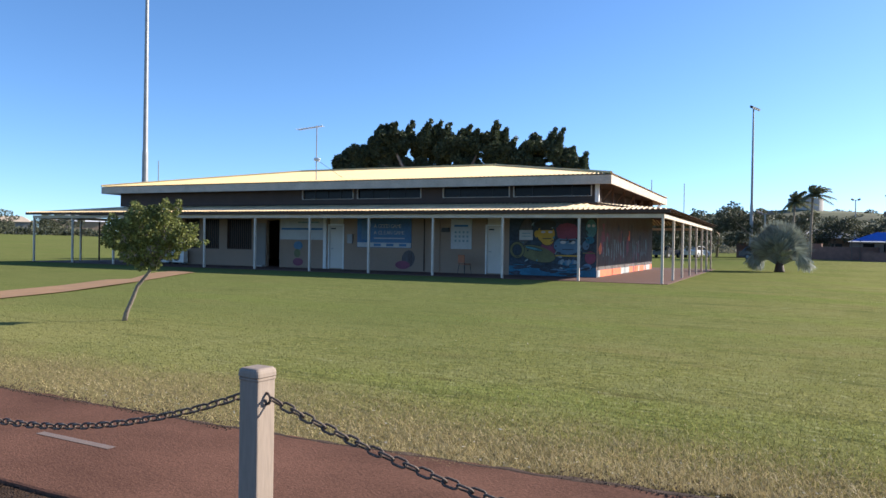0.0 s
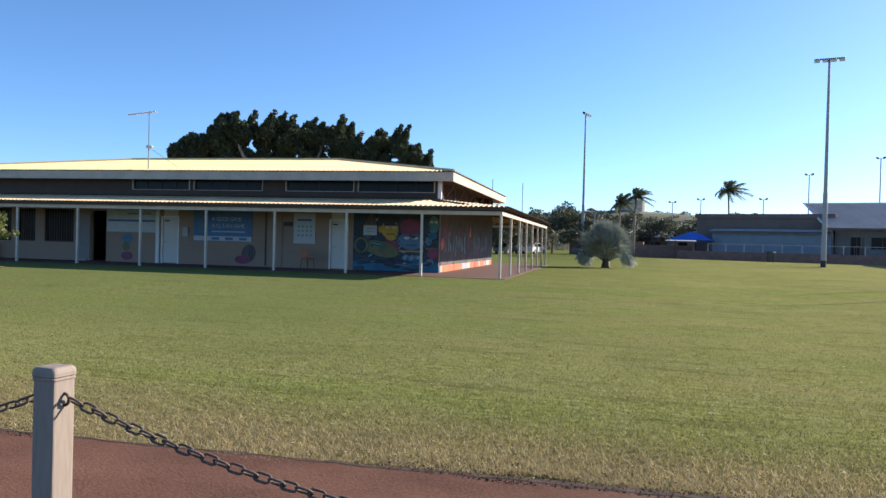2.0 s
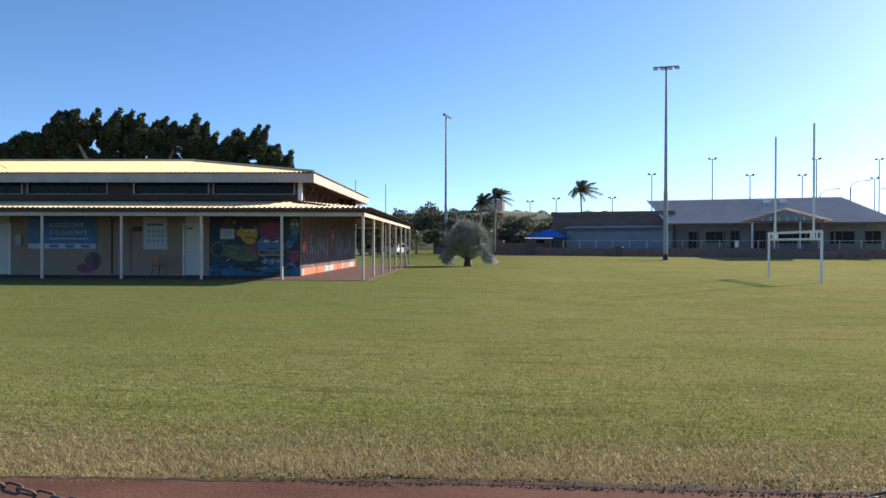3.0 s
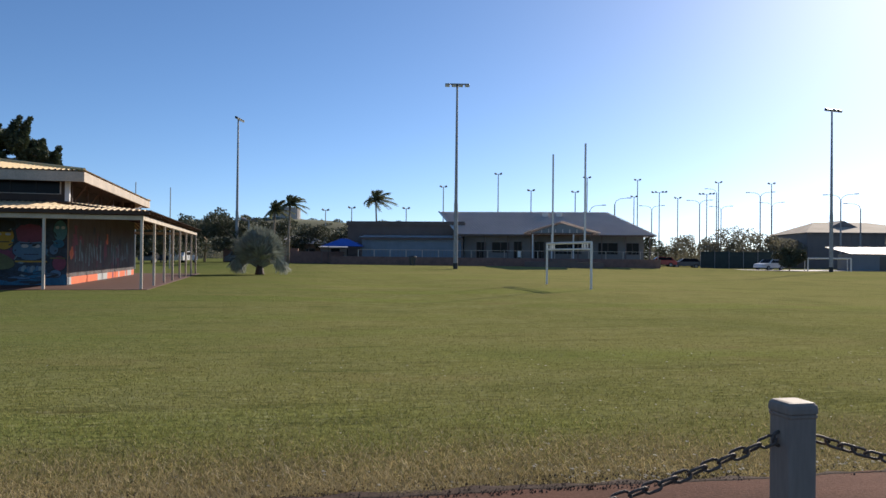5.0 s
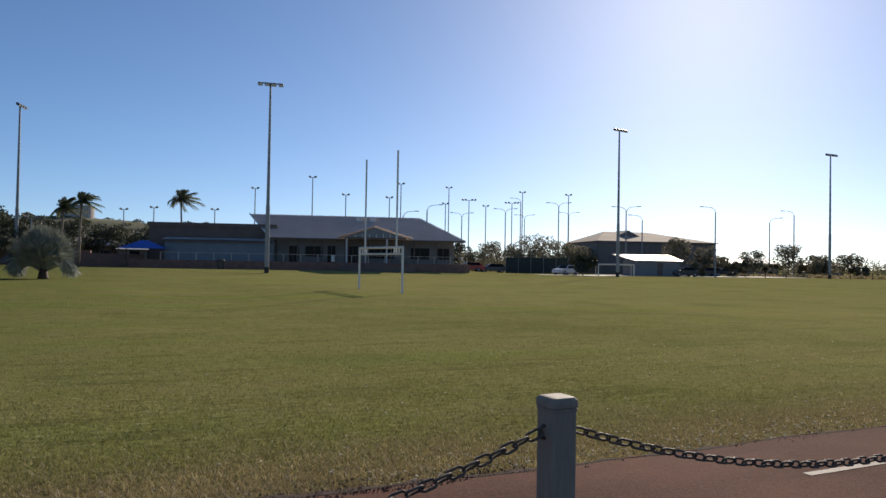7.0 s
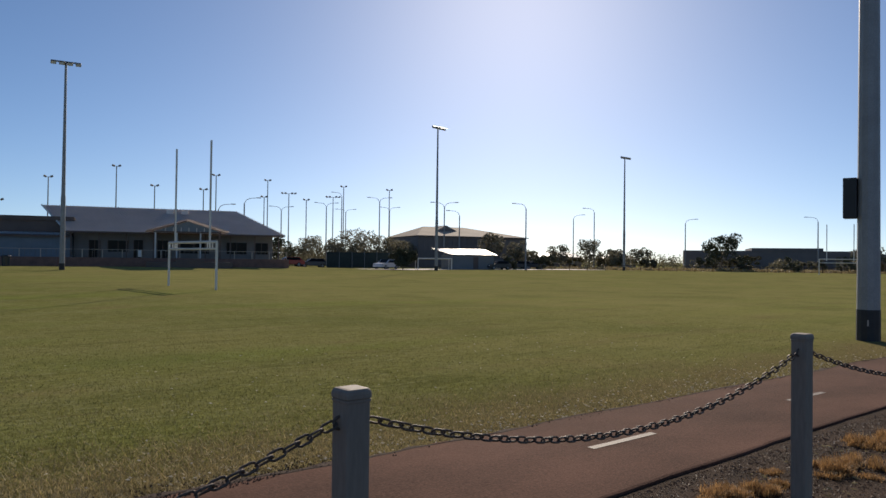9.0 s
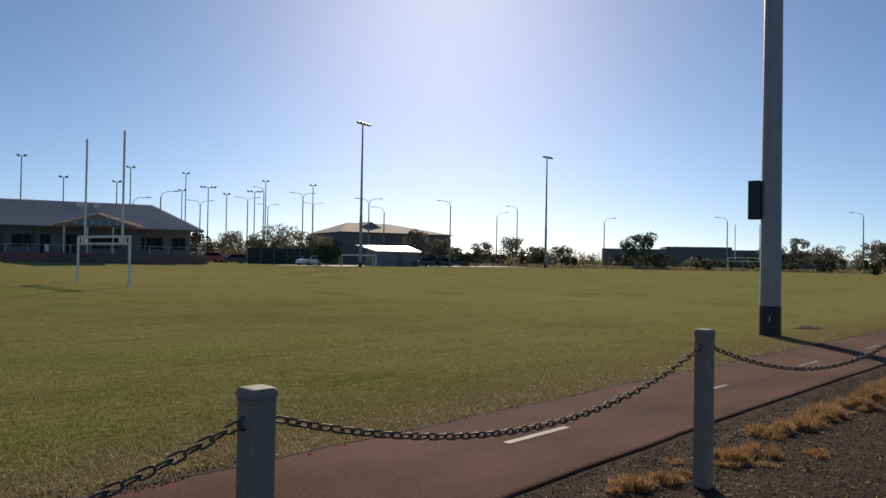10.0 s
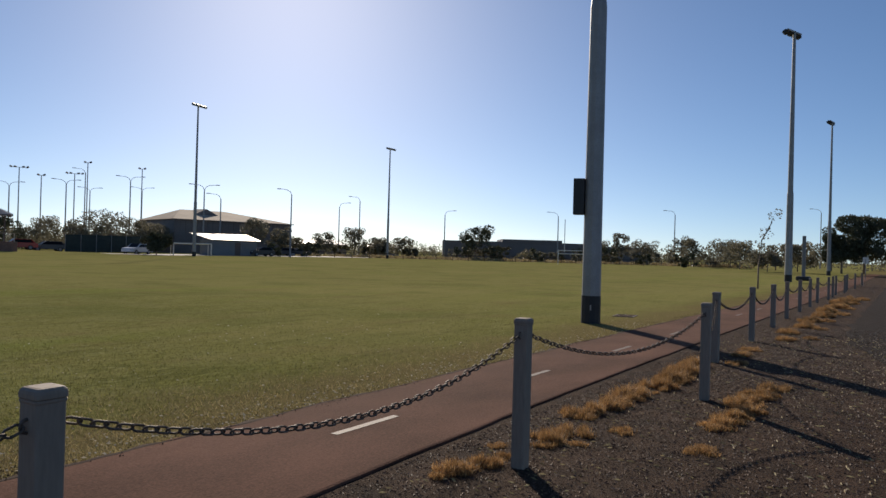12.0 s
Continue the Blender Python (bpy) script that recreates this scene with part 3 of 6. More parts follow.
def small_goal(x, y, yaw, w, h, label):
    t = thing("soccer_goal", label, "soccer goal", m=pose(x, y, 0, 0, 0, yaw))
    for s in (0, w):
        bar("post", (s, 0, 0), (s, 0, h), 0.085, t)
        bar("back_post", (s, 1.1, 0), (s, 1.1, h * 0.95), 0.04, t)
        bar("side_rail", (s, 0, h), (s, 1.1, h * 0.95), 0.04, t)
    bar("crossbar", (0, 0, h), (w, 0, h), 0.085, t)
    bar("back_rail", (0, 1.1, h * 0.95), (w, 1.1, h * 0.95), 0.035, t)


small_goal(66.0, 83.9, -18, 5.3, 1.7, "white portable soccer goal near the far field edge")
t = thing("goal_posts", "distant white goal frame with two tall uprights", "goal posts", m=pose(113, 47.5, 0, 0, 0, -70))
for s in (0, 5.5):
    bar("post", (s, 0, 0), (s, 0, 2.3), 0.07, t)
bar("crossbar", (0, 0, 2.3), (5.5, 0, 2.3), 0.07, t)
bar("upright", (1.0, 0, 2.0), (1.0, 0, 7.4), 0.06, t)
bar("upright", (4.5, 0, 2.0), (4.5, 0, 7.4), 0.06, t)
bar("lower_crossbar", (0, 0, 1.75), (5.5, 0, 1.75), 0.06, t)


# ---- the pavilion: local u runs left along the front, v runs back, z from its floor ----
YAW = 3.0
PAV = pose(-4.31, 26.96, 0.2, 0, 0, YAW)
LU, LV, W = 34.5, 21.3, 3.15
pav = thing("pavilion", "low sports pavilion with cream corrugated roofs and posted verandah", "building", m=PAV)


def PB(u0, u1, v0, v1, z0, z1, bevel=0.0):
    return B(-max(u0, u1), -min(u0, u1), v0, v1, z0, z1, bevel=bevel)


# floor slab with pavers
part("floor_slab", PB(-0.25, LU + 0.25, -0.25, LV + 0.25, -0.25, 0.0, bevel=0.015), PAVER, pav, "red brick verandah paving")


def wall_grid(bm, u0, u1, v0, v1, z0, z1, holes):
    """A front wall with rectangular holes (ua, ub, za, zb), ua < ub."""
    us = sorted({u0, u1, *[h[0] for h in holes], *[h[1] for h in holes]})
    zs = sorted({z0, z1, *[h[2] for h in holes], *[h[3] for h in holes]})
    for a, b in zip(us, us[1:]):
        for c, d in zip(zs, zs[1:]):
            if not any(h[0] <= (a + b) / 2 <= h[1] and h[2] <= (c + d) / 2 <= h[3] for h in holes):
                box(bm, -b, -a, v0, v1, c, d)
    bmesh.ops.remove_doubles(bm, verts=bm.verts, dist=0.001)
    return bm


DOORS = [(7.4, 8.2), (15.88, 16.72)]
WINS = [(21.62, 23.3), (23.84, 24.94), (25.25, 26.3)]
holes = [(a, b, 0.04, 2.6) for a, b in DOORS] + [(19.78, 20.62, 0.0, 2.45)] + [(a, b, 0.88, 2.5) for a, b in WINS]
part("front_wall", wall_grid(bmesh.new(), W, LU - W, W, W + 0.2, 0, 3.2, holes), BLOCK, pav)
part("side_wall", PB(W, W + 0.2, W + 0.2, LV - W, 0, 3.2), RUST, pav, "rust red and grey spray-painted mural wall")
part("side_wall", PB(LU - W - 0.2, LU - W, W + 0.2, LV - W, 0, 3.2), BLOCK, pav)
part("rear_wall", PB(W + 0.2, LU - W - 0.2, LV - W - 0.2, LV - W, 0, 3.2), BLOCK, pav)
part("open_door", PB(20.66, 21.48, W - 0.05, W - 0.004, 0.04, 2.3, bevel=0.004), GREYDOOR, pav, "grey door leaf standing open against the wall")
part("door_sill", PB(20.7, 21.3, W - 0.3, W - 0.06, 0.0, 0.06, bevel=0.01), TANK, pav)
part("back_room", PB(19.5, 21.0, W + 1.6, W + 1.7, 0, 2.6), BROWN, pav)

for a, b in DOORS:
    d = part("door", PB(a + 0.03, b - 0.03, W + 0.05, W + 0.1, 0.04, 2.17, bevel=0.004), DOORWHITE, pav, "plain white flush door")
    part("handle", T([(-b + 0.1, W + 0.02, 1.02), (-b + 0.24, W + 0.02, 1.02)], 0.014, 8), STEEL, d)
    part("door_closer", PB(b - 0.35, b - 0.12, W + 0.0, W + 0.06, 2.0, 2.06), BLACK, d)
    bm = bmesh.new()
    for q in ((a - 0.05, a + 0.02), (b - 0.02, b + 0.05)):
        box(bm, -q[1], -q[0], W - 0.02, W + 0.12, 0.0, 2.2)
    box(bm, -b - 0.05, -a + 0.05, W - 0.02, W + 0.12, 2.18, 2.25)
    part("door_frame", bm, WHITE, pav)
    part("transom", PB(a + 0.02, b - 0.02, W + 0.04, W + 0.09, 2.25, 2.59), DOORWHITE, pav)
for a, b in WINS:
    wd = part("window", PB(a, b, W + 0.1, W + 0.12, 0.88, 2.5), DARKGLASS, pav, "dark barred window")
    bm = bmesh.new()
    box(bm, -b, -b + 0.05, W + 0.02, W + 0.1, 0.88, 2.5)
    box(bm, -a - 0.05, -a, W + 0.02, W + 0.1, 0.88, 2.5)
    box(bm, -b, -a, W + 0.02, W + 0.1, 0.88, 0.93)
    part("frame", bm, BROWN, wd)
    k = a + 0.15
    while k < b - 0.08:
        part("window_bar", PB(k, k + 0.025, W + 0.03, W + 0.055, 0.93, 2.5), BROWN, wd)
        k += 0.14
part("corner_pier", PB(16.86, 17.04, W - 0.06, W - 0.002, 0, 2.55), WHITE, pav)

# verandah posts and beams
for k in range(12):
    part("verandah_post", PB(LU / 11 * k - 0.045, LU / 11 * k + 0.045, -0.045, 0.045, 0, 2.44, bevel=0.006), WORN, pav)
for k in range(1, 8):
    for u in (0, LU):
        part("verandah_post", PB(u - 0.045, u + 0.045, LV / 7 * k - 0.045, LV / 7 * k + 0.045, 0, 2.44, bevel=0.006), WORN, pav)
part("front_beam", PB(-0.06, LU + 0.06, -0.06, 0.06, 2.44, 2.59, bevel=0.006), WORN, pav)
part("side_beam", PB(-0.06, 0.06, 0.065, LV + 0.06, 2.44, 2.59, bevel=0.006), WORN, pav)
part("side_beam", PB(LU - 0.06, LU + 0.06, 0.065, LV + 0.06, 2.44, 2.59, bevel=0.006), WORN, pav)
part("rear_beam", PB(0.065, LU - 0.065, LV - 0.06, LV + 0.06, 2.44, 2.59, bevel=0.006), WORN, pav)


def corrugated(u0, u1, v0, v1, depth, z0, z1, side, pitch=0.2, rib=0.035):
    """One hipped roof face over the rectangle, from the eave on that side up to depth inwards."""
    bm = bmesh.new()
    length = (u1 - u0) if side in "FB" else (v1 - v0)
    n = int(length / pitch)
    cols = []
    prof = ((0.0, 0), (0.12, 1), (0.38, 1), (0.5, 0))
    for i in range(n):
        for f, h in prof:
            s = (i + f) * length / n
            run = min(depth, s, length - s)
            row = []
            for g in (0.0, 1.0):
                r = run * g
                zz = z0 + (z1 - z0) * r / depth + h * rib
                p = {"F": (-(u0 + s), v0 + r, zz), "B": (-(u0 + s), v1 - r, zz), "R": (-(u0 + r), v0 + s, zz), "L": (-(u1 - r), v0 + s, zz)}[side]
                row.append(bm.verts.new(p))
            cols.append(row)
    for a, b in zip(cols, cols[1:]):
        if (a[1].co - a[0].co).length < 1e-4:
            bm.faces.new((a[0], b[0], b[1]))
        elif (b[1].co - b[0].co).length < 1e-4:
            bm.faces.new((a[0], b[0], a[1]))
        else:
            bm.faces.new((a[0], b[0], b[1], a[1]))
    return bm


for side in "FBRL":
    sheet = part("verandah_roof", corrugated(-0.35, LU + 0.35, -0.35, LV + 0.35, W + 0.33, 2.74, 3.18, side), VROOF, pav, "cream corrugated sheets, valleys coloured for rust and shade")
    # valleys and one rib side: rust brown that also paints in the eave shade
    sheet.data.materials.append(RUSTSHADE)
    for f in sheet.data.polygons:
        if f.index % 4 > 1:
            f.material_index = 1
# dark purlins, and a dark board standing in for shade below the verandah sheets
part("eave_shade_board", PB(-0.3, LU + 0.34, -0.3, -0.26, 2.62, 2.735), BROWN, pav)
for k in range(34):
    u = 0.5 + k * 1.03
    bm = bmesh.new()
    tube(bm, [(-u, -0.24, 2.66), (-u, W, 3.09)], 0.035, 4)
    part("rafter", bm, SOFFIT, pav)
for k in range(20):
    v = 0.6 + k * 1.05
    part("rafter", T([(0.3, v, 2.66), (-W, v, 3.09)], 0.035, 4), BROWN, pav)

# clerestory
CW = [(3.4, 6.95), (7.12, 10.43), (11.56, 15.12), (15.32, 18.4)]
part("clerestory_wall", wall_grid(bmesh.new(), W, LU - W, W + 0.02, W + 0.18, 3.24, 4.2, [(a, b, 3.52, 3.98) for a, b in CW]), BROWN, pav, "brown clad clerestory wall")
for a, b in CW:
    w = part("clerestory_window", PB(a, b, W + 0.1, W + 0.13, 3.52, 3.98), DARKGLASS, pav, "dark clerestory glazing")
    bm = bmesh.new()
    box(bm, -b, -a, W - 0.0, W + 0.09, 3.5, 3.52)
    box(bm, -b, -b + 0.04, W - 0.01, W + 0.09, 3.52, 3.98)
    box(bm, -a - 0.04, -a, W - 0.01, W + 0.09, 3.52, 3.98)
    part("frame", bm, WORN, w)
    for q in (0.25, 0.5, 0.75):
        u = a + (b - a) * q
        part("mullion", PB(u - 0.012, u + 0.012, W + 0.07, W + 0.1, 3.52, 3.98), BLACK, w)
part("corner_post", PB(W - 0.06, W + 0.1, W - 0.06, W + 0.1, 3.24, 4.1), WHITE, pav)
part("clerestory_side", PB(W + 0.9, W + 1.05, W + 0.2, LV - W, 3.24, 4.2), BROWN, pav)
part("clerestory_rear", PB(W, LU - W, LV - W - 0.2, LV - W, 3.205, 4.2), BROWN, pav)
part("clerestory_side", PB(LU - W - 0.2, LU - W, W + 0.2, LV - W, 3.24, 4.2), BROWN, pav)
for k in range(6):
    v = W + 0.6 + 2.7 * k
    part("eave_post", PB(W, W + 0.09, v, v + 0.09, 3.24, 4.1), SOFFIT, pav)
    part("eave_strut", T([(-W - 0.05, v + 0.5, 3.3), (-2.6, v + 0.05, 3.95)], 0.03, 4), SOFFIT, pav)
E0 = 2.43
for (a, b, c, d) in ((E0, LU - E0, E0, E0 + 0.05), (E0, LU - E0, LV - E0 - 0.05, LV - E0), (E0, E0 + 0.05, E0 + 0.053, LV - E0 - 0.053), (LU - E0 - 0.05, LU - E0, E0 + 0.053, LV - E0 - 0.053)):
    part("fascia", PB(a, b, c, d, 3.95, 4.33, bevel=0.004), FASCIA, pav, "white fascia board with peeling paint")
part("soffit", PB(E0 + 0.06, LU - E0 - 0.06, E0 + 0.06, LV - E0 - 0.06, 4.2, 4.24), SOFFIT, pav)
for side in "FBRL":
    part("main_roof", corrugated(E0 - 0.06, LU - E0 + 0.06, E0 - 0.06, LV - E0 + 0.06, (LV - 2 * E0 + 0.12) / 2, 4.36, 5.78, side), CREAM, pav)
RZ, RV, RU = 5.84, LV / 2, E0 + (LV - 2 * E0) / 2
part("ridge_cap", T([(-RU, RV, RZ), (-(LU - RU), RV, RZ)], 0.07, 6), CREAM, pav)
for (cu, cv, ru) in ((E0, E0, RU), (E0, LV - E0, RU), (LU - E0, E0, LU - RU), (LU - E0, LV - E0, LU - RU)):
    part("hip_cap", T([(-cu, cv, 4.42), (-ru, RV, RZ)], 0.06, 6), CREAM, pav)

# murals: flat painted shapes on the wall
def disc(bm, u, z, ru, rz, v, n=20, rot=0.0):
    pts = []
    for k in range(n):
        a = 2 * math.pi * k / n
        x, y = ru * math.cos(a), rz * math.sin(a)
        pts.append((-(u + x * math.cos(rot) - y * math.sin(rot)), v, z + x * math.sin(rot) + y * math.cos(rot)))
    return poly(bm, pts)


def blob(name, u, z, ru, rz, m, d=0.0, rot=0.0, label=""):
    bm = bmesh.new()
    disc(bm, u, z, ru, rz, W - 0.012 - d, rot=rot)
    if ru > 0.14 and mural.name == "mural":
        o = bmesh.new()
        disc(o, u, z, ru + 0.03, rz + 0.03, W - 0.0112 - d, rot=rot)
        part("outline", o, BLACK, mural)
    return part(name, bm, m, mural, label)


mural = thing("mural", "colourful spray-painted mural of bold shapes on the wall", "mural", m=PAV)
part("mural_ground", PB(W + 0.0, 7.1, W - 0.008, W - 0.002, 0.0, 2.55), NAVY, mural)
part("mural_band", PB(W + 0.0, 7.1, W - 0.011, W - 0.0085, 0.02, 0.42), AQUA, mural)
blob("painted_figure", 6.35, 1.95, 0.28, 0.62, SIDEGREY, 0.0, 0.25)
blob("painted_hat", 5.42, 2.28, 0.46, 0.17, BLACK, 0.0034)
blob("painted_face", 5.4, 1.86, 0.4, 0.4, YELLOW, 0.002)
blob("painted_chin", 5.33, 1.62, 0.3, 0.26, YELLOW, 0.0025)
blob("painted_ear", 5.83, 1.85, 0.1, 0.15, YELLOW, 0.0015)
blob("painted_shirt", 5.25, 1.22, 0.4, 0.3, MAGENTA, 0.001)
part("painted_brow", PB(5.08, 5.68, W - 0.0185, W - 0.0155, 2.02, 2.1), BLACK, mural)
part("painted_mouth", PB(5.15, 5.55, W - 0.0185, W - 0.0155, 1.63, 1.67), BLACK, mural)
for q in (5.2, 5.52):
    blob("painted_eye", q, 1.94, 0.1, 0.05, POSTER, 0.0042)
blob("painted_barrel", 5.8, 0.98, 0.86, 0.34, OLIVE, 0.0015, 0.22)
blob("painted_ring", 6.72, 1.13, 0.33, 0.36, OLIVE, 0.003)
blob("painted_ring", 6.72, 1.13, 0.2, 0.23, NAVY, 0.004)
blob("painted_glint", 5.95, 1.2, 0.4, 0.05, TEAL, 0.0046, 0.2)
blob("painted_face", 4.42, 1.36, 0.62, 0.4, SKYBLUE, 0.003)
blob("painted_ear", 3.62, 1.38, 0.15, 0.2, SKYBLUE, 0.002)
bm = bmesh.new()
poly(bm, [(-(4.92 - 0.06 * (k in (0, 5)) - 0.188 * k), W - 0.018, z) for k, z in enumerate((1.7, 1.66, 1.64, 1.64, 1.66, 1.7))] + [(-u, W - 0.018, z) for u, z in ((3.96, 2.1), (4.12, 2.28), (4.45, 2.34), (4.78, 2.28), (4.94, 2.1))])
part("painted_cap", bm, MAGENTA, mural)
for q in (4.22, 4.62):
    blob("painted_eye", q, 1.5, 0.13, 0.07, POSTER, 0.0042)
    part("painted_brow", PB(q - 0.16, q + 0.16, W - 0.019, W - 0.0165, 1.56, 1.6), BLACK, mural)
part("painted_mouth", PB(4.15, 4.65, W - 0.019, W - 0.0165, 1.17, 1.2), BLACK, mural)
blob("painted_creature", 3.4, 2.1, 0.24, 0.4, TEAL, 0.002)
for q in (3.3, 3.5):
    blob("painted_eye", q, 2.22, 0.07, 0.06, POSTER, 0.0042)
blob("painted_creature", 3.45, 1.6, 0.2, 0.16, AQUA, 0.0022)
blob("painted_shape", 3.42, 0.85, 0.24, 0.28, MAGENTA, 0.002)
blob("painted_shape", 3.55, 0.45, 0.2, 0.14, SKYBLUE, 0.0022)
part("painted_bar", PB(3.85, 4.95, W - 0.0165, W - 0.0135, 0.88, 0.94), YELLOW, mural)
part("painted_bar", PB(3.2, 3.75, W - 0.0165, W - 0.0135, 1.02, 1.07), OLIVE, mural)
for k in range(9):
    blob("painted_lettering", 4.75 - 0.1 * k, 0.58 + 0.08 * math.sin(k * 2.2), 0.09, 0.13, (SKYBLUE, GREYBLUE, AQUA)[k % 3], 0.0035 + k * 0.0001, 0.5 * math.sin(k * 1.7))
blob("painted_dot", 4.72, 0.33, 0.11, 0.11, GREYBLUE, 0.0046)
for k in range(26):
    r = random.Random(k)
    blob("painted_wave", r.uniform(3.35, 6.9), r.uniform(0.06, 0.5), r.uniform(0.16, 0.34), r.uniform(0.02, 0.05), (NAVY, SKYBLUE, NAVY, AQUA, BLACK)[k % 5], 0.005 + k * 0.00006, r.uniform(-0.25, 0.25))
for k in range(30):
    r = random.Random(60 + k)
    blob("painted_fleck", r.uniform(3.3, 6.95), r.uniform(0.5, 2.4), r.uniform(0.03, 0.11), r.uniform(0.015, 0.04), (BLACK, NAVY, BLACK, GREYBLUE, TEAL)[k % 5], 0.0068 + k * 0.00006, r.uniform(-1.2, 1.2))
side_art = thing("side_mural", "grey-blue painted streaks with an orange and white plinth", "mural", m=PAV)
r = random.Random(5)


def streak(name, v, z, h, half, lean, depth, m):
    """One upright sprayed stroke on the side wall, with a wavering edge."""
    bm = bmesh.new()
    xx = -(W - 0.004 - depth)
    rows = [(v + lean * q / 5 + 0.03 * math.sin(q * 1.9 + v * 5), z + h * (q / 5 - 0.5), half * (0.75 + 0.35 * math.sin(q * 1.3 + v * 3))) for q in range(6)]
    for a, b in zip(rows, rows[1:]):
        poly(bm, [(xx, a[0] - a[2], a[1]), (xx, a[0] + a[2], a[1]), (xx, b[0] + b[2], b[1]), (xx, b[0] - b[2], b[1])])
    part(name, bm, m, side_art)


for k in range(110):
    streak("painted_streak", W + 0.35 + 14.2 * r.random(), r.uniform(0.7, 2.1), r.uniform(0.4, 1.2), r.uniform(0.05, 0.28), r.uniform(-0.12, 0.12), k * 0.00006, (RUST, RUST, NAVY, MAGENTA, RUST, SIDEGREY, SIDEGREY)[k % 7])
for k, v in enumerate([4.45 + 0.19 * i for i in range(25)] + [11.0 + 0.21 * i for i in range(25)]):
    tall = r.uniform(0.35, 1.05)
    streak("painted_letter_stroke", v + r.uniform(-0.07, 0.07), 1.2 + r.uniform(-0.2, 0.2), tall, r.uniform(0.06, 0.15), r.uniform(-0.3, 0.3), 0.008 + k * 0.00006, (GREYBLUE, SIDETEAL, SIDEGREY, GREYBLUE, RUST, SIDETEAL)[k % 6])
    if k % 3 == 0:
        streak("painted_drip", v, 0.62, r.uniform(0.25, 0.6), 0.018, 0.02, 0.0125 + k * 0.00004, SIDETEAL)
for k, (v, z, hv, m) in enumerate(((3.7, 1.25, 0.3, ORANGE), (5.6, 2.2, 0.35, RUST), (9.9, 1.35, 0.22, MAGENTA), (10.4, 1.9, 0.2, ORANGE), (16.9, 1.3, 0.3, RUST))):
    streak("painted_blotch", v, z, 0.5 + 0.2 * (k % 3), hv, 0.1, 0.016 + k * 0.0002, m)
v = W + 0.02
while v < LV - W - 0.4:
    l = r.uniform(0.25, 1.3)
    part("plinth_panel", PB(W - 0.022, W - 0.002, v, min(v + l, LV - W), 0.02, 0.31), r.choice([ORANGE] * 5 + [MAGENTA, POSTER, POSTER]), side_art)
    v += l + 0.002


# signs and posters on the front wall
def sign(name, label, u0, u1, z0, z1, m):
    t = thing(name, label, "sign", m=PAV)
    part("panel", PB(u0, u1, W - 0.03, W - 0.002, z0, z1, bevel=0.004), m, t)
    return t


def sbar(t, u0, u1, z0, z1, m, d=0.0):
    part("print_bar", PB(u0, u1, W - 0.036 - d, W - 0.031 - d, z0, z1), m, t)


def text(t, body, u, z, size, m):
    for ch in body:
        if ch != " ":
            cu = bpy.data.curves.new("letter", "FONT")
            cu.body, cu.size, cu.extrude = ch, size, 0.002
            ob = new("letter", cu)
            me = bpy.data.meshes.new_from_object(ob.evaluated_get(bpy.context.evaluated_depsgraph_get()))
            bpy.data.objects.remove(ob)
            me.materials.clear()
            o = part("letter", me, m, t)
            o.matrix_local = pose(-u, W - 0.04, z, 90, 0, 0)
        u -= size * (0.62 if ch not in "I " else 0.32)


s = sign("banner", "blue and white banner with bold lettering fixed to the wall", 12.04, 15.05, 1.12, 2.52, BLUE)
sbar(s, 12.06, 15.03, 1.14, 1.36, POSTER)
text(s, "A GOOD GAME", 14.1, 2.08, 0.25, POSTER)
text(s, "A CLEAN GAME", 14.1, 1.76, 0.25, POSTER)
sbar(s, 12.4, 14.1, 1.55, 1.6, POSTER)
for q in (12.3, 13.0, 13.7):
    sbar(s, q, q + 0.4, 1.19, 1.31, BLUE, 0.002)
sbar(s, 14.35, 14.8, 1.5, 2.45, SKYBLUE, 0.001)
s = sign("notice_board", "white noticeboard with rows of small print on wall", 8.92, 9.97, 1.12, 2.5, POSTER)
sbar(s, 9.1, 9.8, 2.15, 2.24, BLUE)
for q in range(4):
    for j in range(3):
        sbar(s, 9.08 + 0.2 * q, 9.18 + 0.2 * q, 1.85 - 0.2 * j, 1.95 - 0.2 * j, GREYBLUE)
s = sign("wall_sign", "pale blue wall sign with dark print bars", 17.04, 19.73, 1.45, 2.55, POSTER)
sbar(s, 17.1, 19.65, 1.95, 2.05, BLUE)
sbar(s, 17.3, 18.6, 2.3, 2.38, GREYBLUE)
s = sign("small_sign", "small white paper notice taped on the mural", 6.0, 6.62, 1.58, 2.02, POSTER)
sbar(s, 6.1, 6.5, 1.85, 1.9, GREYBLUE)
sbar(s, 6.1, 6.5, 1.72, 1.77, GREYBLUE)
art = thing("wall_painting", "faded painted shapes low on the beige wall", "mural", m=PAV)
mural = art
blob("painted_shape", 12.2, 0.6, 0.35, 0.42, RUST, 0.0, 0.3)
blob("painted_shape", 12.5, 0.3, 0.4, 0.2, MAGENTA, 0.001)
blob("painted_shape", 18.6, 1.15, 0.28, 0.22, SKYBLUE, 0.0)
blob("painted_shape", 18.65, 0.75, 0.2, 0.22, OLIVE, 0.001)
blob("painted_shape", 18.6, 0.3, 0.32, 0.2, MAGENTA, 0.002)
t = thing("meter_box", "small dark meter box mounted on the wall", "meter box", m=PAV)
part("case", PB(10.05, 10.42, W - 0.12, W - 0.002, 1.9, 2.1, bevel=0.01), BLACK, t)
t = thing("meter_box", "pale grey electrical box mounted on the wall", "meter box", m=PAV)
part("case", PB(15.3, 15.6, W - 0.1, W - 0.002, 1.3, 1.75, bevel=0.01), STEEL, t)

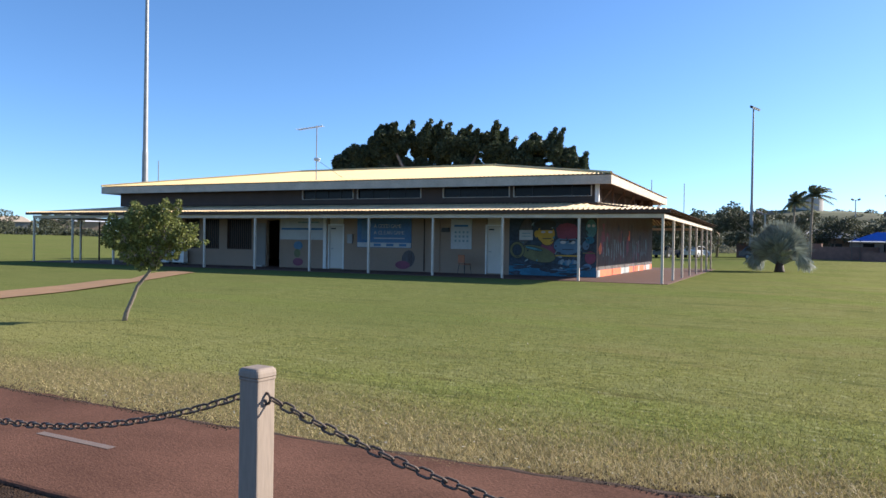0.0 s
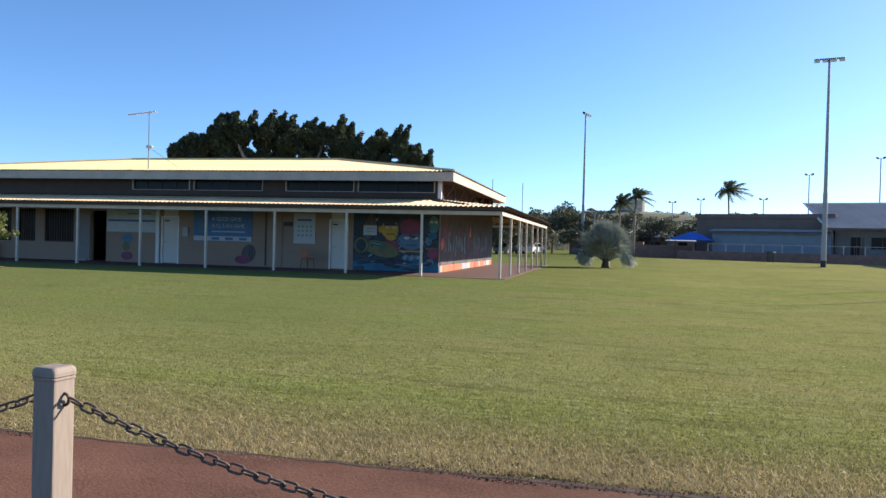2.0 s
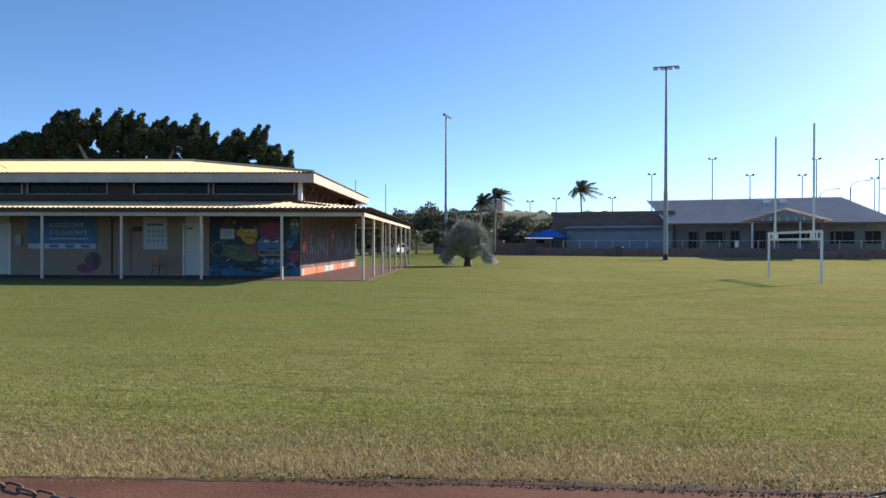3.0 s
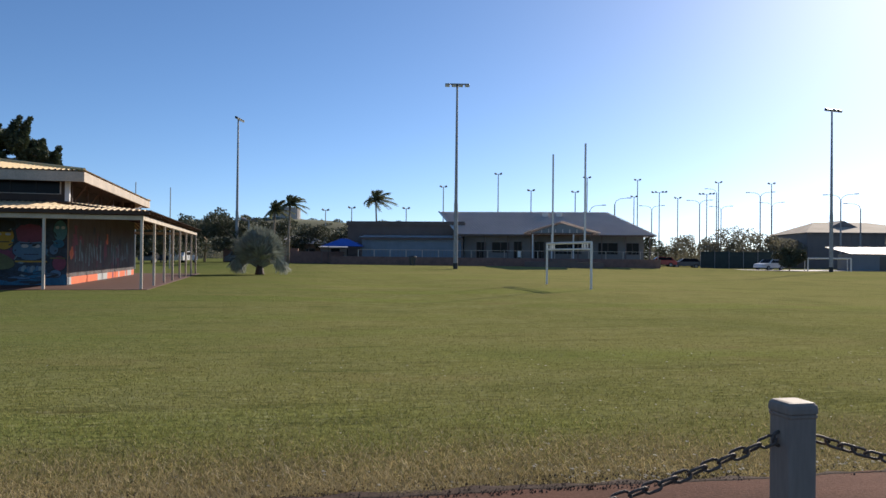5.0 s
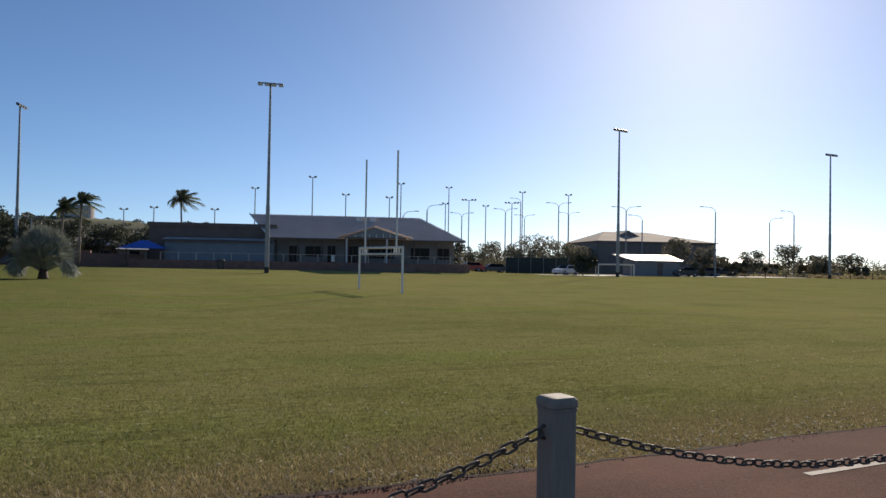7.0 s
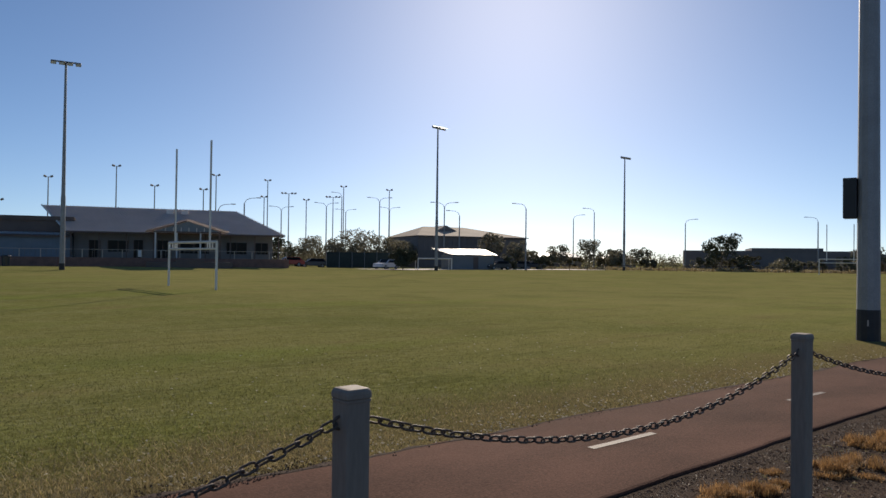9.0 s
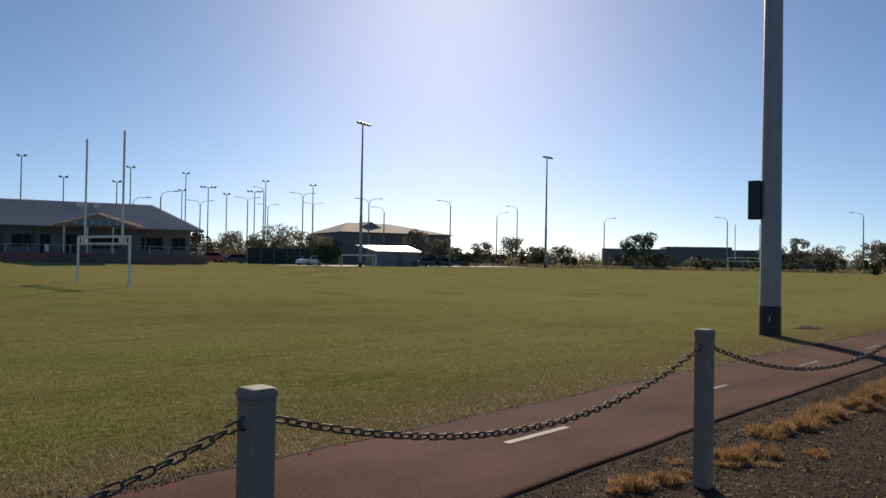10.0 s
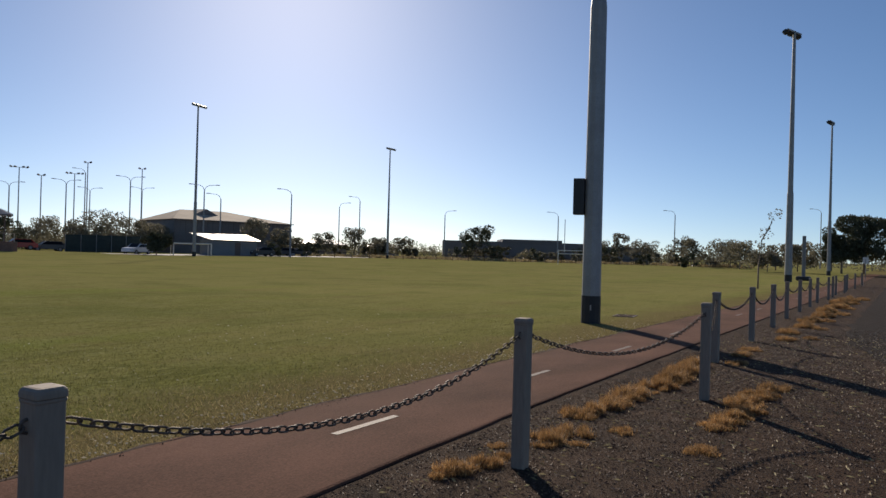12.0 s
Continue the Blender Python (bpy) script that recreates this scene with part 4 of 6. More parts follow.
t = thing("drain_pipe", "thin painted conduit running down the wall", "pipe", m=PAV)
part("pipe", T([(-10.55, W - 0.03, 0.05), (-10.55, W - 0.03, 2.5)], 0.022, 6), BLOCK, t)
part("pipe", T([(-11.35, W - 0.03, 0.05), (-11.35, W - 0.03, 2.5)], 0.03, 6), BROWN, t)
# chair by the door
ch = thing("chair", "orange plastic chair with thin black legs on verandah", "chair", m=PAV @ pose(-9.08, W - 0.45, 0, 0, 0, 160))
part("seat", B(-0.21, 0.21, -0.2, 0.2, 0.43, 0.46, bevel=0.012), CHAIRM, ch)
bm = B(-0.2, 0.2, -0.015, 0.015, 0.5, 0.86, bevel=0.012)
bmesh.ops.transform(bm, matrix=pose(0, 0.22, 0, 0, 0, 0) @ Matrix.Shear("XY", 4, (0, 0.0)), verts=bm.verts)
part("backrest", bm, CHAIRM, ch)
for sx in (-1, 1):
    for sy in (-1, 1):
        part("leg", T([(sx * 0.18, sy * 0.17, 0.44), (sx * 0.22, sy * 0.23, 0.0)], 0.011, 6), BLACK, ch)
    part("back_support", T([(sx * 0.17, 0.17, 0.44), (sx * 0.17, 0.22, 0.6)], 0.011, 6), BLACK, ch)

# air conditioner units
for u in (26.35, 27.5):
    ac = thing("air_conditioner", "white outdoor air conditioner unit by the wall", "air conditioner", "outdoor units", m=PAV @ pose(-u, W - 0.3, 0))
    part("case", B(-0.42, 0.42, -0.16, 0.16, 0.08, 0.78, bevel=0.02), WHITE, ac)
    bm = bmesh.new()
    tube(bm, [(-0.1, -0.175, 0.43), (-0.1, -0.16, 0.43)], 0.27, 20)
    part("fan_grille", bm, BLACK, ac)
    for q in (-0.3, 0.3):
        part("foot", B(q - 0.04, q + 0.04, -0.17, 0.17, 0.0, 0.08), BLACK, ac)

# antenna with guy wire on the roof edge
an = thing("antenna", "thin television antenna mast with guy wire on roof", "antenna", m=PAV @ pose(-17.45, 3.0, 4.12))
part("mast", T([(0, 0, -0.05), (0, 0, 3.12)], 0.03, 6), STEEL, an)
part("boom", T([(-1.2, 0.1, 2.98), (0.35, -0.05, 3.08)], 0.026, 6), STEEL, an)
for k in range(9):
    f = k / 8
    x = -1.2 + 1.5 * f
    part("element", T([(x, 0.1 - 0.15 * f - 0.28, 2.98 + 0.04 * f), (x, 0.1 - 0.15 * f + 0.28, 2.98 + 0.1 * f)], 0.012, 5), STEEL, an)
part("dish", T([(-0.1, 0, 1.42), (0.14, 0, 1.38), (0.22, 0, 1.42)], [0.08, 0.1, 0.03], 10), WHITE, an, "small white receiver")
part("guy_wire", T([(0, 0, 1.4), (1.15, 1.2, 0.35)], 0.009, 4), BLACK, an)
part("bracket", B(-0.18, 0.18, -0.08, 0.08, -0.08, 0.0), DARKBASE, an)
# low frame beyond the left end of the verandah
fr = thing("rail", "dark steel hand rail at the verandah end", "rail", m=PAV)
part("upright", T([(-LU + 0.2, 4.2, 0), (-LU + 0.2, 4.2, 2.4)], 0.05, 6), BROWN, fr)
part("upright", T([(-LU + 0.2, 6.2, 0), (-LU + 0.2, 6.2, 2.4)], 0.05, 6), BROWN, fr)
part("top_rail", T([(-LU + 0.2, 4.2, 1.05), (-LU + 0.2, 6.2, 1.05)], 0.03, 6), BROWN, fr)


# loose dark crumbs where the footpath breaks up along the lawn
g = np.random.default_rng(44)
vs, fs = [], []
for x0, x1, n in ((-8.5, -3.2, 1500), (-0.6, 4.2, 1600), (4.2, 22, 550)):
    for _ in range(n):
        x = g.uniform(x0, x1)
        y = 4.03 + bend(x) + abs(g.normal()) * 0.15 + 0.1 * noise.noise((x * 1.4, 3.0, 7.0))
        q = g.uniform(0.003, 0.01)
        o, a = len(vs), g.uniform(0, 6.28)
        for k in range(4):
            vs.append((x + q * math.cos(a + 1.57 * k) * g.uniform(0.6, 1.1), y + q * math.sin(a + 1.57 * k) * g.uniform(0.6, 1.1), 0.03))
        vs.append((x + q * 0.2, y, 0.036 + q * g.uniform(0.5, 1.0)))
        fs += [(o + k, o + (k + 1) % 4, o + 4) for k in range(4)]
ob = new("gravel_crumbs", raw("gravel_crumbs", vs, fs, CRUMB))
tagged(ob, "loose dark gravel crumbs along the broken path edge", "gravel", kind="stuff")


# ---- trees near the pavilion ----
SAPLING_CLUMPS = [(-0.05, 1.62, 0.34), (0.32, 1.8, 0.4), (0.68, 1.72, 0.38), (0.98, 1.6, 0.28), (0.2, 2.0, 0.22), (0.68, 2.05, 0.22), (0.12, 1.3, 0.26), (0.42, 1.36, 0.26), (0.76, 1.34, 0.2), (-0.22, 1.72, 0.2), (0.5, 1.1, 0.14), (0.28, 1.08, 0.14), (1.24, 1.5, 0.08), (1.36, 1.52, 0.06), (0.46, 2.1, 0.12), (0.88, 2.14, 0.1), (0.9, 2.26, 0.07), (0.16, 2.2, 0.09), (-0.3, 1.5, 0.14), (-0.22, 1.95, 0.1), (1.16, 1.8, 0.1), (0.68, 2.26, 0.08)]
tree("sapling_tree", "small leaning young tree with olive-green crown on lawn", -10.7, 8.78,
     [(0, 0, 0), (0.03, 0.02, 0.16), (0.14, 0.06, 0.42), (0.2, 0.12, 0.66), (0.38, 0.2, 0.9), (0.5, 0.26, 1.08)],
     [((x, x * 0.5, z), q) for x, z, q in SAPLING_CLUMPS], 10000, 0.058, SAPL, 11, 0.95, tr=0.05, limbs=13)

fig = []
rr = random.Random(21)


def fig_crest(f, px):
    """The height of the crown along its length."""
    return 10.25 + 0.75 * math.sin(3.1 * f + 0.3) + 0.45 * noise.noise((px * 0.9, 4.0, 2.0)) - 1.6 * smooth((f - 0.86) / 0.14) - 1.4 * smooth((0.14 - f) / 0.14) - 0.9 * math.exp(-((f - 0.3) / 0.025) ** 2) - 1.1 * math.exp(-((f - 0.7) / 0.03) ** 2)


for k in range(190):
    f = rr.uniform(0, 1)
    px = -35.4 + 18.6 * f
    top = rr.random() ** 0.6
    z = 6.0 + (fig_crest(f, px) - 6.3) * top
    fig.append(((px + 28, 51.5 + 0.5 * (px + 33) - 53 + rr.uniform(-1.3, 1.3), z), rr.uniform(0.6, 1.1) * (1.1 - 0.5 * top)))
for k in range(30):
    f = (k + rr.uniform(0.1, 0.9)) / 30
    px = -35.3 + 18.5 * f
    tall = rr.uniform(0.7, 1.9)
    dy = rr.uniform(-1.2, 1.0)
    for q in range(8):
        g = q / 7
        fig.append(((px + 28 + 0.35 * tall * g ** 1.5 + rr.uniform(-0.22, 0.22) * (1 - g), 51.5 + 0.5 * (px + 33) - 53 + dy + rr.uniform(-0.2, 0.2), fig_crest(f, px) - 0.9 + tall * g), (0.62 - 0.42 * g) * rr.uniform(0.7, 1.15)))
tree("fig_tree", "dense dark green fig tree rising behind the pavilion", -28, 53, [(0, 0, 0), (0, 0, 2.5), (0.2, 0, 4.5)], fig, 190000, 0.22, FIG, 22, 1.0, tr=0.45, limbs=5)


# ---- palms ----
def fan_palm(x, y):
    t = thing("fan_palm", "silver-green fan palm with drooping lower fronds on lawn", "palm", m=pose(x, y, height(x, y)))
    part("trunk", T([(0, 0, -0.05), (0, 0, 0.1), (0, 0, 0.3), (0, 0, 0.65)], [0.32, 0.28, 0.24, 0.18], 12), BROWN, t, "dark fibrous stub trunk", smooth=True)
    r = random.Random(8)
    for k in range(74):
        az = k * 2.399 + r.uniform(-0.2, 0.2)
        low = k >= 58
        el = radians(88 - 70 * (k / 57) ** 1.3)
        if low:
            az = (2.95 if k % 3 else -0.15) + r.uniform(-0.42, 0.42)
            el = radians(r.uniform(5, 25))
        L = (0.5 + 0.85 * math.sin(el)) * r.uniform(0.85, 1.15) if not low else r.uniform(1.15, 1.45)
        d = Vector((math.cos(az) * math.cos(el), math.sin(az) * math.cos(el), math.sin(el)))
        hub = Vector((0, 0, 0.66)) + d * L
        if low:
            d = (Vector((d.x, d.y, 0)) * 0.35 + Vector((0, 0, -1.0))).normalized()
        else:
            d = (d + Vector((0, 0, 0.12))).normalized()
        side = d.cross(Vector((0.35 * math.sin(az * 3), -1.0, 0.3))).normalized()
        up = side.cross(d)
        bm = bmesh.new()
        tube(bm, [(0, 0, 0.35), Vector((0, 0, 0.5)).lerp(hub, 0.5) + Vector((0, 0, 0.05)), hub], [0.035, 0.026, 0.02], 5)
        n = 26
        R = r.uniform(0.85, 1.15) if not low else r.uniform(0.75, 1.0)
        spread = 1.3 if not low else 0.6
        for j in range(n):
            a0 = -spread + 2 * spread * j / n
            ln = R * (0.75 + 0.25 * math.cos(a0)) * r.uniform(0.85, 1.1)
            ray = d * math.cos(a0) + side * math.sin(a0)
            wide = (side * math.cos(a0) - d * math.sin(a0)) * ln * 0.032
            sag = up * r.uniform(-0.16, 0.1)
            poly(bm, [hub, hub + ray * ln * 0.55 + wide + up * 0.03, hub + ray * ln + sag, hub + ray * ln * 0.55 - wide - up * 0.03])
        part("frond", bm, FANP, t)


fan_palm(-1.38, 47.0)


def coconut_palm(x, y, h, seed, lean=0.2, spread=1.6):
    t = thing("palm_tree", "tall slender palm with windblown feathery fronds", "palm", "palms beyond the field", m=pose(x, y, rise(x, y)))
    part("trunk", T([(0, 0, 0), (lean * 0.3, 0, h * 0.5), (lean * 0.8, 0, h * 0.85), (lean, 0, h)], [0.2, 0.14, 0.11, 0.13], 8), BARK, t, smooth=True)
    r = random.Random(seed)
    top = Vector((lean, 0, h))
    for k in range(24):
        az = k * 2.399 + r.uniform(-0.3, 0.3)
        el = radians(r.uniform(30, 85)) if k < 15 else radians(r.uniform(-5, 25))
        d = Vector((math.cos(az) * math.cos(el), math.sin(az) * math.cos(el), math.sin(el)))
        L = spread * r.uniform(0.85, 1.15)
        pts = [top + d * L * f + Vector((0.3 * f * f * L, 0, -(0.25 + 0.3 * math.cos(el)) * f * f * L)) for f in [i / 8 for i in range(9)]]
        bm = bmesh.new()
        tube(bm, pts, [0.03 - 0.0028 * i for i in range(9)], 4)
        for i in range(1, 9):
            run = (pts[i] - pts[i - 1]).normalized()
            side = run.cross(Vector((0.2, 0.3, 1.0))).normalized()
            for sgn in (-1, 1):
                for q in (0, 0.2, 0.4, 0.6, 0.8):
                    c = pts[i - 1].lerp(pts[i], q)
                    ln = spread * 0.27 * (1.2 - 0.8 * abs(i / 8 - 0.4))
                    tip = c + (side * sgn * 0.75 + run * 0.75).normalized() * ln + Vector((0.1 * ln, 0, -0.45 * ln * r.uniform(0.4, 1.3)))
                    poly(bm, [c - run * 0.05, c + run * 0.05, tip])
        part("frond", bm, PALM, t)


coconut_palm(-2.3, 90.3, 6.5, 1, 0.2, 1.8)
coconut_palm(-0.5, 89.6, 7.2, 2, 0.2, 1.8)
coconut_palm(12.0, 106.5, 9.2, 3, -0.3, 2.5)

# ---- hill and water tank ----
hv, hf, NX, NY = [], [], 60, 14
for j in range(NY):
    for i in range(NX):
        x, y = -230 + 380 * i / (NX - 1), 240 + 100 * j / (NY - 1)
        ridge = abs(math.sin(math.pi * j / (NY - 1))) ** 0.8
        h = 12.9 + 2.6 * noise.noise((x * 0.02, y * 0.01, 3)) + 3.0 * math.exp(-((x + 4) / 40) ** 2)
        ends = min(1.0, i / 10, (NX - 1 - i) / 14)
        hv.append((x, y, h * ridge * ends - 0.6 + 1.4 * noise.noise((x * 0.11, y * 0.08, 1)) * ridge))
for j in range(NY - 1):
    for i in range(NX - 1):
        a = j * NX + i
        hf.append((a, a + 1, a + NX + 1, a + NX))
ob = new("hill", raw("hill", hv, hf, HILL))
ob.data.shade_smooth()
tagged(ob, "low scrubby brown-green hillside on the horizon", "hill", kind="structure")
fw = []
r = random.Random(70)
for k in range(420):
    x, y = r.uniform(-190, 120), r.uniform(246, 296)
    ridge = abs(math.sin(math.pi * (y - 240) / 100)) ** 0.8
    h = (12.9 + 2.6 * noise.noise((x * 0.02, y * 0.01, 3)) + 3.0 * math.exp(-((x + 4) / 40) ** 2)) * ridge
    if abs(x + 5.4) > 9 or y < 272:
        fw.append(((x, y, h - 0.8), r.uniform(0.8, 2.6)))
ob = new("hill_scrub", leaves("hill_scrub", fw, 30000, 0.7, FARDARK, 71, 0.6))
tagged(ob, "dark green scrub scattered over the hillside", "scrub", kind="stuff")
t = thing("water_tank", "round pale concrete water tank on the hilltop", "water tank", m=pose(-5.4, 285, 13.0))
part("shell", T([(0, 0, 0), (0, 0, 6.3)], [5.6, 5.6], 28), TANK, t)
part("roof", T([(0, 0, 6.3), (0, 0, 6.7)], [5.7, 1.0], 28), TANK, t)

# ---- clubhouse across the field ----
CL = pose(20.7, 90.2, 0.31, 0, 0, -18)
club = thing("clubhouse", "long grey clubhouse with hipped metal roof and raised deck", "building", m=CL)
part("main_wall", B(0.6, 23.2, 1.6, 16, 0.0, 3.9), CLUBGREY, club)
bm = bmesh.new()
e = 3.95
A, Bp, C, D = (0, -0.6, e), (24.4, -0.6, e), (19.3, 8.9, 7.35), (-3.7, 8.9, 7.35)
poly(bm, [A, Bp, C, D])
poly(bm, [Bp, (24.4, 18.4, e), C])
poly(bm, [(24.4, 18.4, e), (0, 18.4, e), D, C])
poly(bm, [A, D, (0, 18.4, e)])
bmesh.ops.solidify(bm, geom=bm.faces[:], thickness=0.12)
part("roof", bm, METALROOF, club)
for i in range(60):
    f = i / 59
    p0, p1 = Vector(A).lerp(Vector(Bp), f), Vector(D).lerp(Vector(C), f)
    part("roof_rib", T([p0 + Vector((0, 0, 0.05)), p1 + Vector((0, 0, 0.05))], 0.03, 4), METALROOF, club)
part("gable_trim", T([A, D], 0.13, 4), WHITE, club)
part("eave_trim", B(0, 24.4, -0.72, -0.58, 3.78, 3.98), CLUBDARK, club)
for i in range(9):
    part("deck_post", B(0.4 + 2.9 * i, 0.55 + 2.9 * i, -0.3, -0.15, 0.9, 3.85), CLUBDARK, club)
for a, b, z0, z1 in ((2.2, 3.4, 1.0, 3.0), (4.2, 6.4, 1.7, 3.0), (7.0, 8.0, 1.0, 3.1), (9.6, 10.8, 1.0, 3.1), (12.0, 15.5, 1.6, 3.0), (17.6, 20.0, 1.6, 3.0), (21.0, 22.6, 1.6, 3.0)):
    w = part("window", B(a, b, 1.5, 1.58, z0, z1), DARKGLASS, club)
    for q in (a, (a + b) / 2, b):
        part("mullion", B(q - 0.03, q + 0.03, 1.46, 1.5, z0, z1), CLUBDARK, w)
# porch gable
bm = bmesh.new()
for s in (-1, 1):
    poly(bm, [(12.9, -3.2, 5.55), (12.9 + s * 4.6, -3.2, 4.15), (12.9 + s * 4.6, 3.5, 4.15), (12.9, 6.0, 5.75)])
bmesh.ops.solidify(bm, geom=bm.faces[:], thickness=0.18)
part("porch_roof", bm, METALROOF, club)
bm = bmesh.new()
poly(bm, [(9.2, -2.6, 4.1), (16.6, -2.6, 4.1), (12.9, -2.6, 5.3)])
part("porch_gable", bm, BLUEGREY, club)
for i in range(6):
    part("gable_louvre", B(10.4 + 0.85 * i, 10.48 + 0.85 * i, -2.68, -2.61, 4.1, 4.55), WHITE, club)
for a in (9.3, 11.6, 14.2, 16.4):
    part("porch_post", B(a, a + 0.16, -2.7, -2.54, 0, 4.15), WHITE if a < 15 else CLUBDARK, club)
part("porch_beam", B(9.2, 16.6, -2.72, -2.52, 3.95, 4.12), CLUBDARK, club)
for q in (10.6, 12.4):
    part("roof_vent", B(q, q + 0.8, 6.8, 7.6, 6.4, 7.15, bevel=0.05), METALROOF, club)
# flat-roofed wing and lean-to
part("wing", B(-15.2, 0.55, 3.0, 15, 0, 5.55), CLUBDARK, club, "dark brown flat-roofed wing")
part("wing_parapet", B(-15.4, 0.5, 2.8, 3.0, 5.2, 5.7), CLUBDARK, club)
part("lean_to", B(-12.6, 0.5, 0.2, 2.79, 0, 3.45), BLUEGREY, club, "blue-grey clad lean-to")
for i in range(26):
    part("cladding_batten", B(-12.5 + 0.5 * i, -12.46 + 0.5 * i, 0.17, 0.2, 0.9, 3.4), BLUEGREY, club)
bm = bmesh.new()
poly(bm, [(-12.9, -0.3, 3.5), (0.4, -0.3, 3.5), (0.4, 2.79, 3.85), (-12.9, 2.79, 3.85)])
bmesh.ops.solidify(bm, geom=bm.faces[:], thickness=0.1)
part("lean_to_roof", bm, PALEROOF, club)
part("lean_to_beam", B(-12.7, 0.3, -0.2, -0.08, 3.2, 3.42), CLUBDARK, club)
# retaining wall, deck and rail in front
deck = thing("deck", "raised deck with brown brick retaining wall and pale rail", "deck", m=CL)
part("retaining_wall", B(-15.5, 24.0, -4.3, -4.0, -0.5, 1.0), BRICK, deck)
part("deck_floor", B(-15.5, 24.0, -4.0, 0.1, 0.7, 0.85), CLUBGREY, deck)
part("retaining_wall", B(24.0, 24.3, -4.3, 2.0, -0.5, 1.0), BRICK, deck)
part("top_rail", B(-12, 24.0, -4.19, -4.13, 1.86, 1.9), WORN, deck)
for i in range(73):
    x = -12 + 0.5 * i
    part("baluster" if i % 4 else "rail_post", B(x - (0.04 if i % 4 == 0 else 0.015), x + (0.04 if i % 4 == 0 else 0.015), -4.19, -4.13, 1.0, 1.86), CLUBGREY if i % 4 else WORN, deck)
# ramp blocks, coloured dark to stand in for the shade below the porch
for q in range(3):
    part("shaded_ramp", B(8.5 + q * 3, 11.5 + q * 3, -7.6, -4.31, -0.6, 0.6 + 0.25 * (1 - abs(q - 1))), CLUBDARK, deck)
# low brick wall and shade tent at the end
t = thing("brick_wall", "low red-brown brick wall beside the clubhouse", "wall", m=CL)
part("wall", B(-23, -15.6, 2, 2.4, -0.1, 1.6), BRICK, t)
part("wall", B(-34, -23.1, 6, 6.4, -0.1, 2.0), BRICK, t)
t = thing("shade_tent", "bright blue peaked shade canopy on posts", "canopy", m=pose(6.5, 94.5, -0.1, 0, 0, -18))
bm = bmesh.new()
for a, b in (((-2.6, -1.6), (2.6, -1.6)), ((2.6, -1.6), (2.6, 1.6)), ((2.6, 1.6), (-2.6, 1.6)), ((-2.6, 1.6), (-2.6, -1.6))):
    poly(bm, [(*a, 2.7), (*b, 2.7), (0.4 if b[0] > 0 else -0.4, 0, 3.7), (0.4 if a[0] > 0 else -0.4, 0, 3.7)] if (a[0] * b[0] < 0) else [(*a, 2.7), (*b, 2.7), (0.4 if b[0] > 0 else -0.4, 0, 3.7)])
part("canopy", bm, TENT, t)
for sx in (-2.5, 2.5):
    for sy in (-1.5, 1.5):
        part("pole", T([(sx, sy, 0), (sx, sy, 2.7)], 0.04, 6), CLUBDARK, t)
t = thing("rubbish_bin", "dark wheeled rubbish bin at the field edge", "bin", m=pose(13.9, 84.0, rise(13.9, 84.0)))
part("body", T([(0, 0, 0), (0, 0, 1.0)], [0.34, 0.42], 10), CARDARK, t)
part("lid", T([(0, 0, 1.0), (0, 0, 1.12)], [0.5, 0.42], 10), CARDARK, t)

bm = bmesh.new()
line = [(44.0, 93.5), (50.0, 90.0), (56.0, 84.5), (62.0, 82.0), (70.0, 85.5), (76.0, 86.5), (92.0, 85.0), (110.0, 84.0)]
ring = []
for k, (x, y) in enumerate(line):
    ring.append((bm.verts.new((x, y - 1.0, 0.03 + rise(x, y - 1.0))), bm.verts.new((x + 3.0, y + 7.0, 0.04 + rise(x + 3.0, y + 7.0)))))
for p, q in zip(ring, ring[1:]):
    bm.faces.new((p[0], q[0], q[1], p[1]))
solo("concrete_path", bm, TANK, "pale concrete path along the far field edge", "path", kind="structure")

t = thing("wall_sign", "small bright white sign fixed on the deck rail", "sign", m=CL)
part("panel", B(7.6, 7.95, -4.24, -4.2, 1.1, 1.85), WHITE, t)
# ---- big hall and shed ----
HL = pose(85.3, 109.2, 0, 0, 0, -18)
t = thing("hall", "large brown-grey sports hall with low tan roof", "building", m=HL)
part("wall", B(0, 22.9, 0, 20, -0.1, 6.05), HALLW, t)
bm = bmesh.new()
RA, RB = (4.6, 10, 8.3), (13.6, 10, 8.3)
poly(bm, [(-0.4, -0.4, 6.1), (23.3, -0.4, 6.1), RB, RA])
poly(bm, [(23.3, -0.4, 6.1), (23.3, 20.4, 6.1), RB])
poly(bm, [(-0.4, 20.4, 6.1), (-0.4, -0.4, 6.1), RA])
poly(bm, [(23.3, 20.4, 6.1), (-0.4, 20.4, 6.1), RA, RB])
part("roof", bm, TANROOF, t)
bm = bmesh.new()
poly(bm, [(5.4, 5.0, 7.2), (10.2, 5.0, 7.2), (7.8, 5.0, 8.4)])
poly(bm, [(5.4, 5.0, 7.2), (7.8, 5.0, 8.4), (7.6, 10.0, 8.5), (5.2, 10, 7.9)])
poly(bm, [(7.8, 5.0, 8.4), (10.2, 5.0, 7.2), (10.0, 10, 7.9), (7.6, 10.0, 8.5)])
part("roof_gable", bm, HALLW, t)
for k in range(23):
    part("wall_rib", B(k + 0.05, k + 0.12, -0.05, 0.0, 0, 6.0), HALLW, t)
part("gutter", B(-0.5, 23.4, -0.55, -0.4, 5.95, 6.12), HALLW, t)
SH = pose(74.6, 89.4, 0, 0, 0, -18)
t = thing("shed", "grey metal shed with bright white skillion roof", "shed", m=SH)
part("wall", B(2.2, 9.5, 0, 5, -0.05, 2.35), SHEDW, t)
bm = bmesh.new()
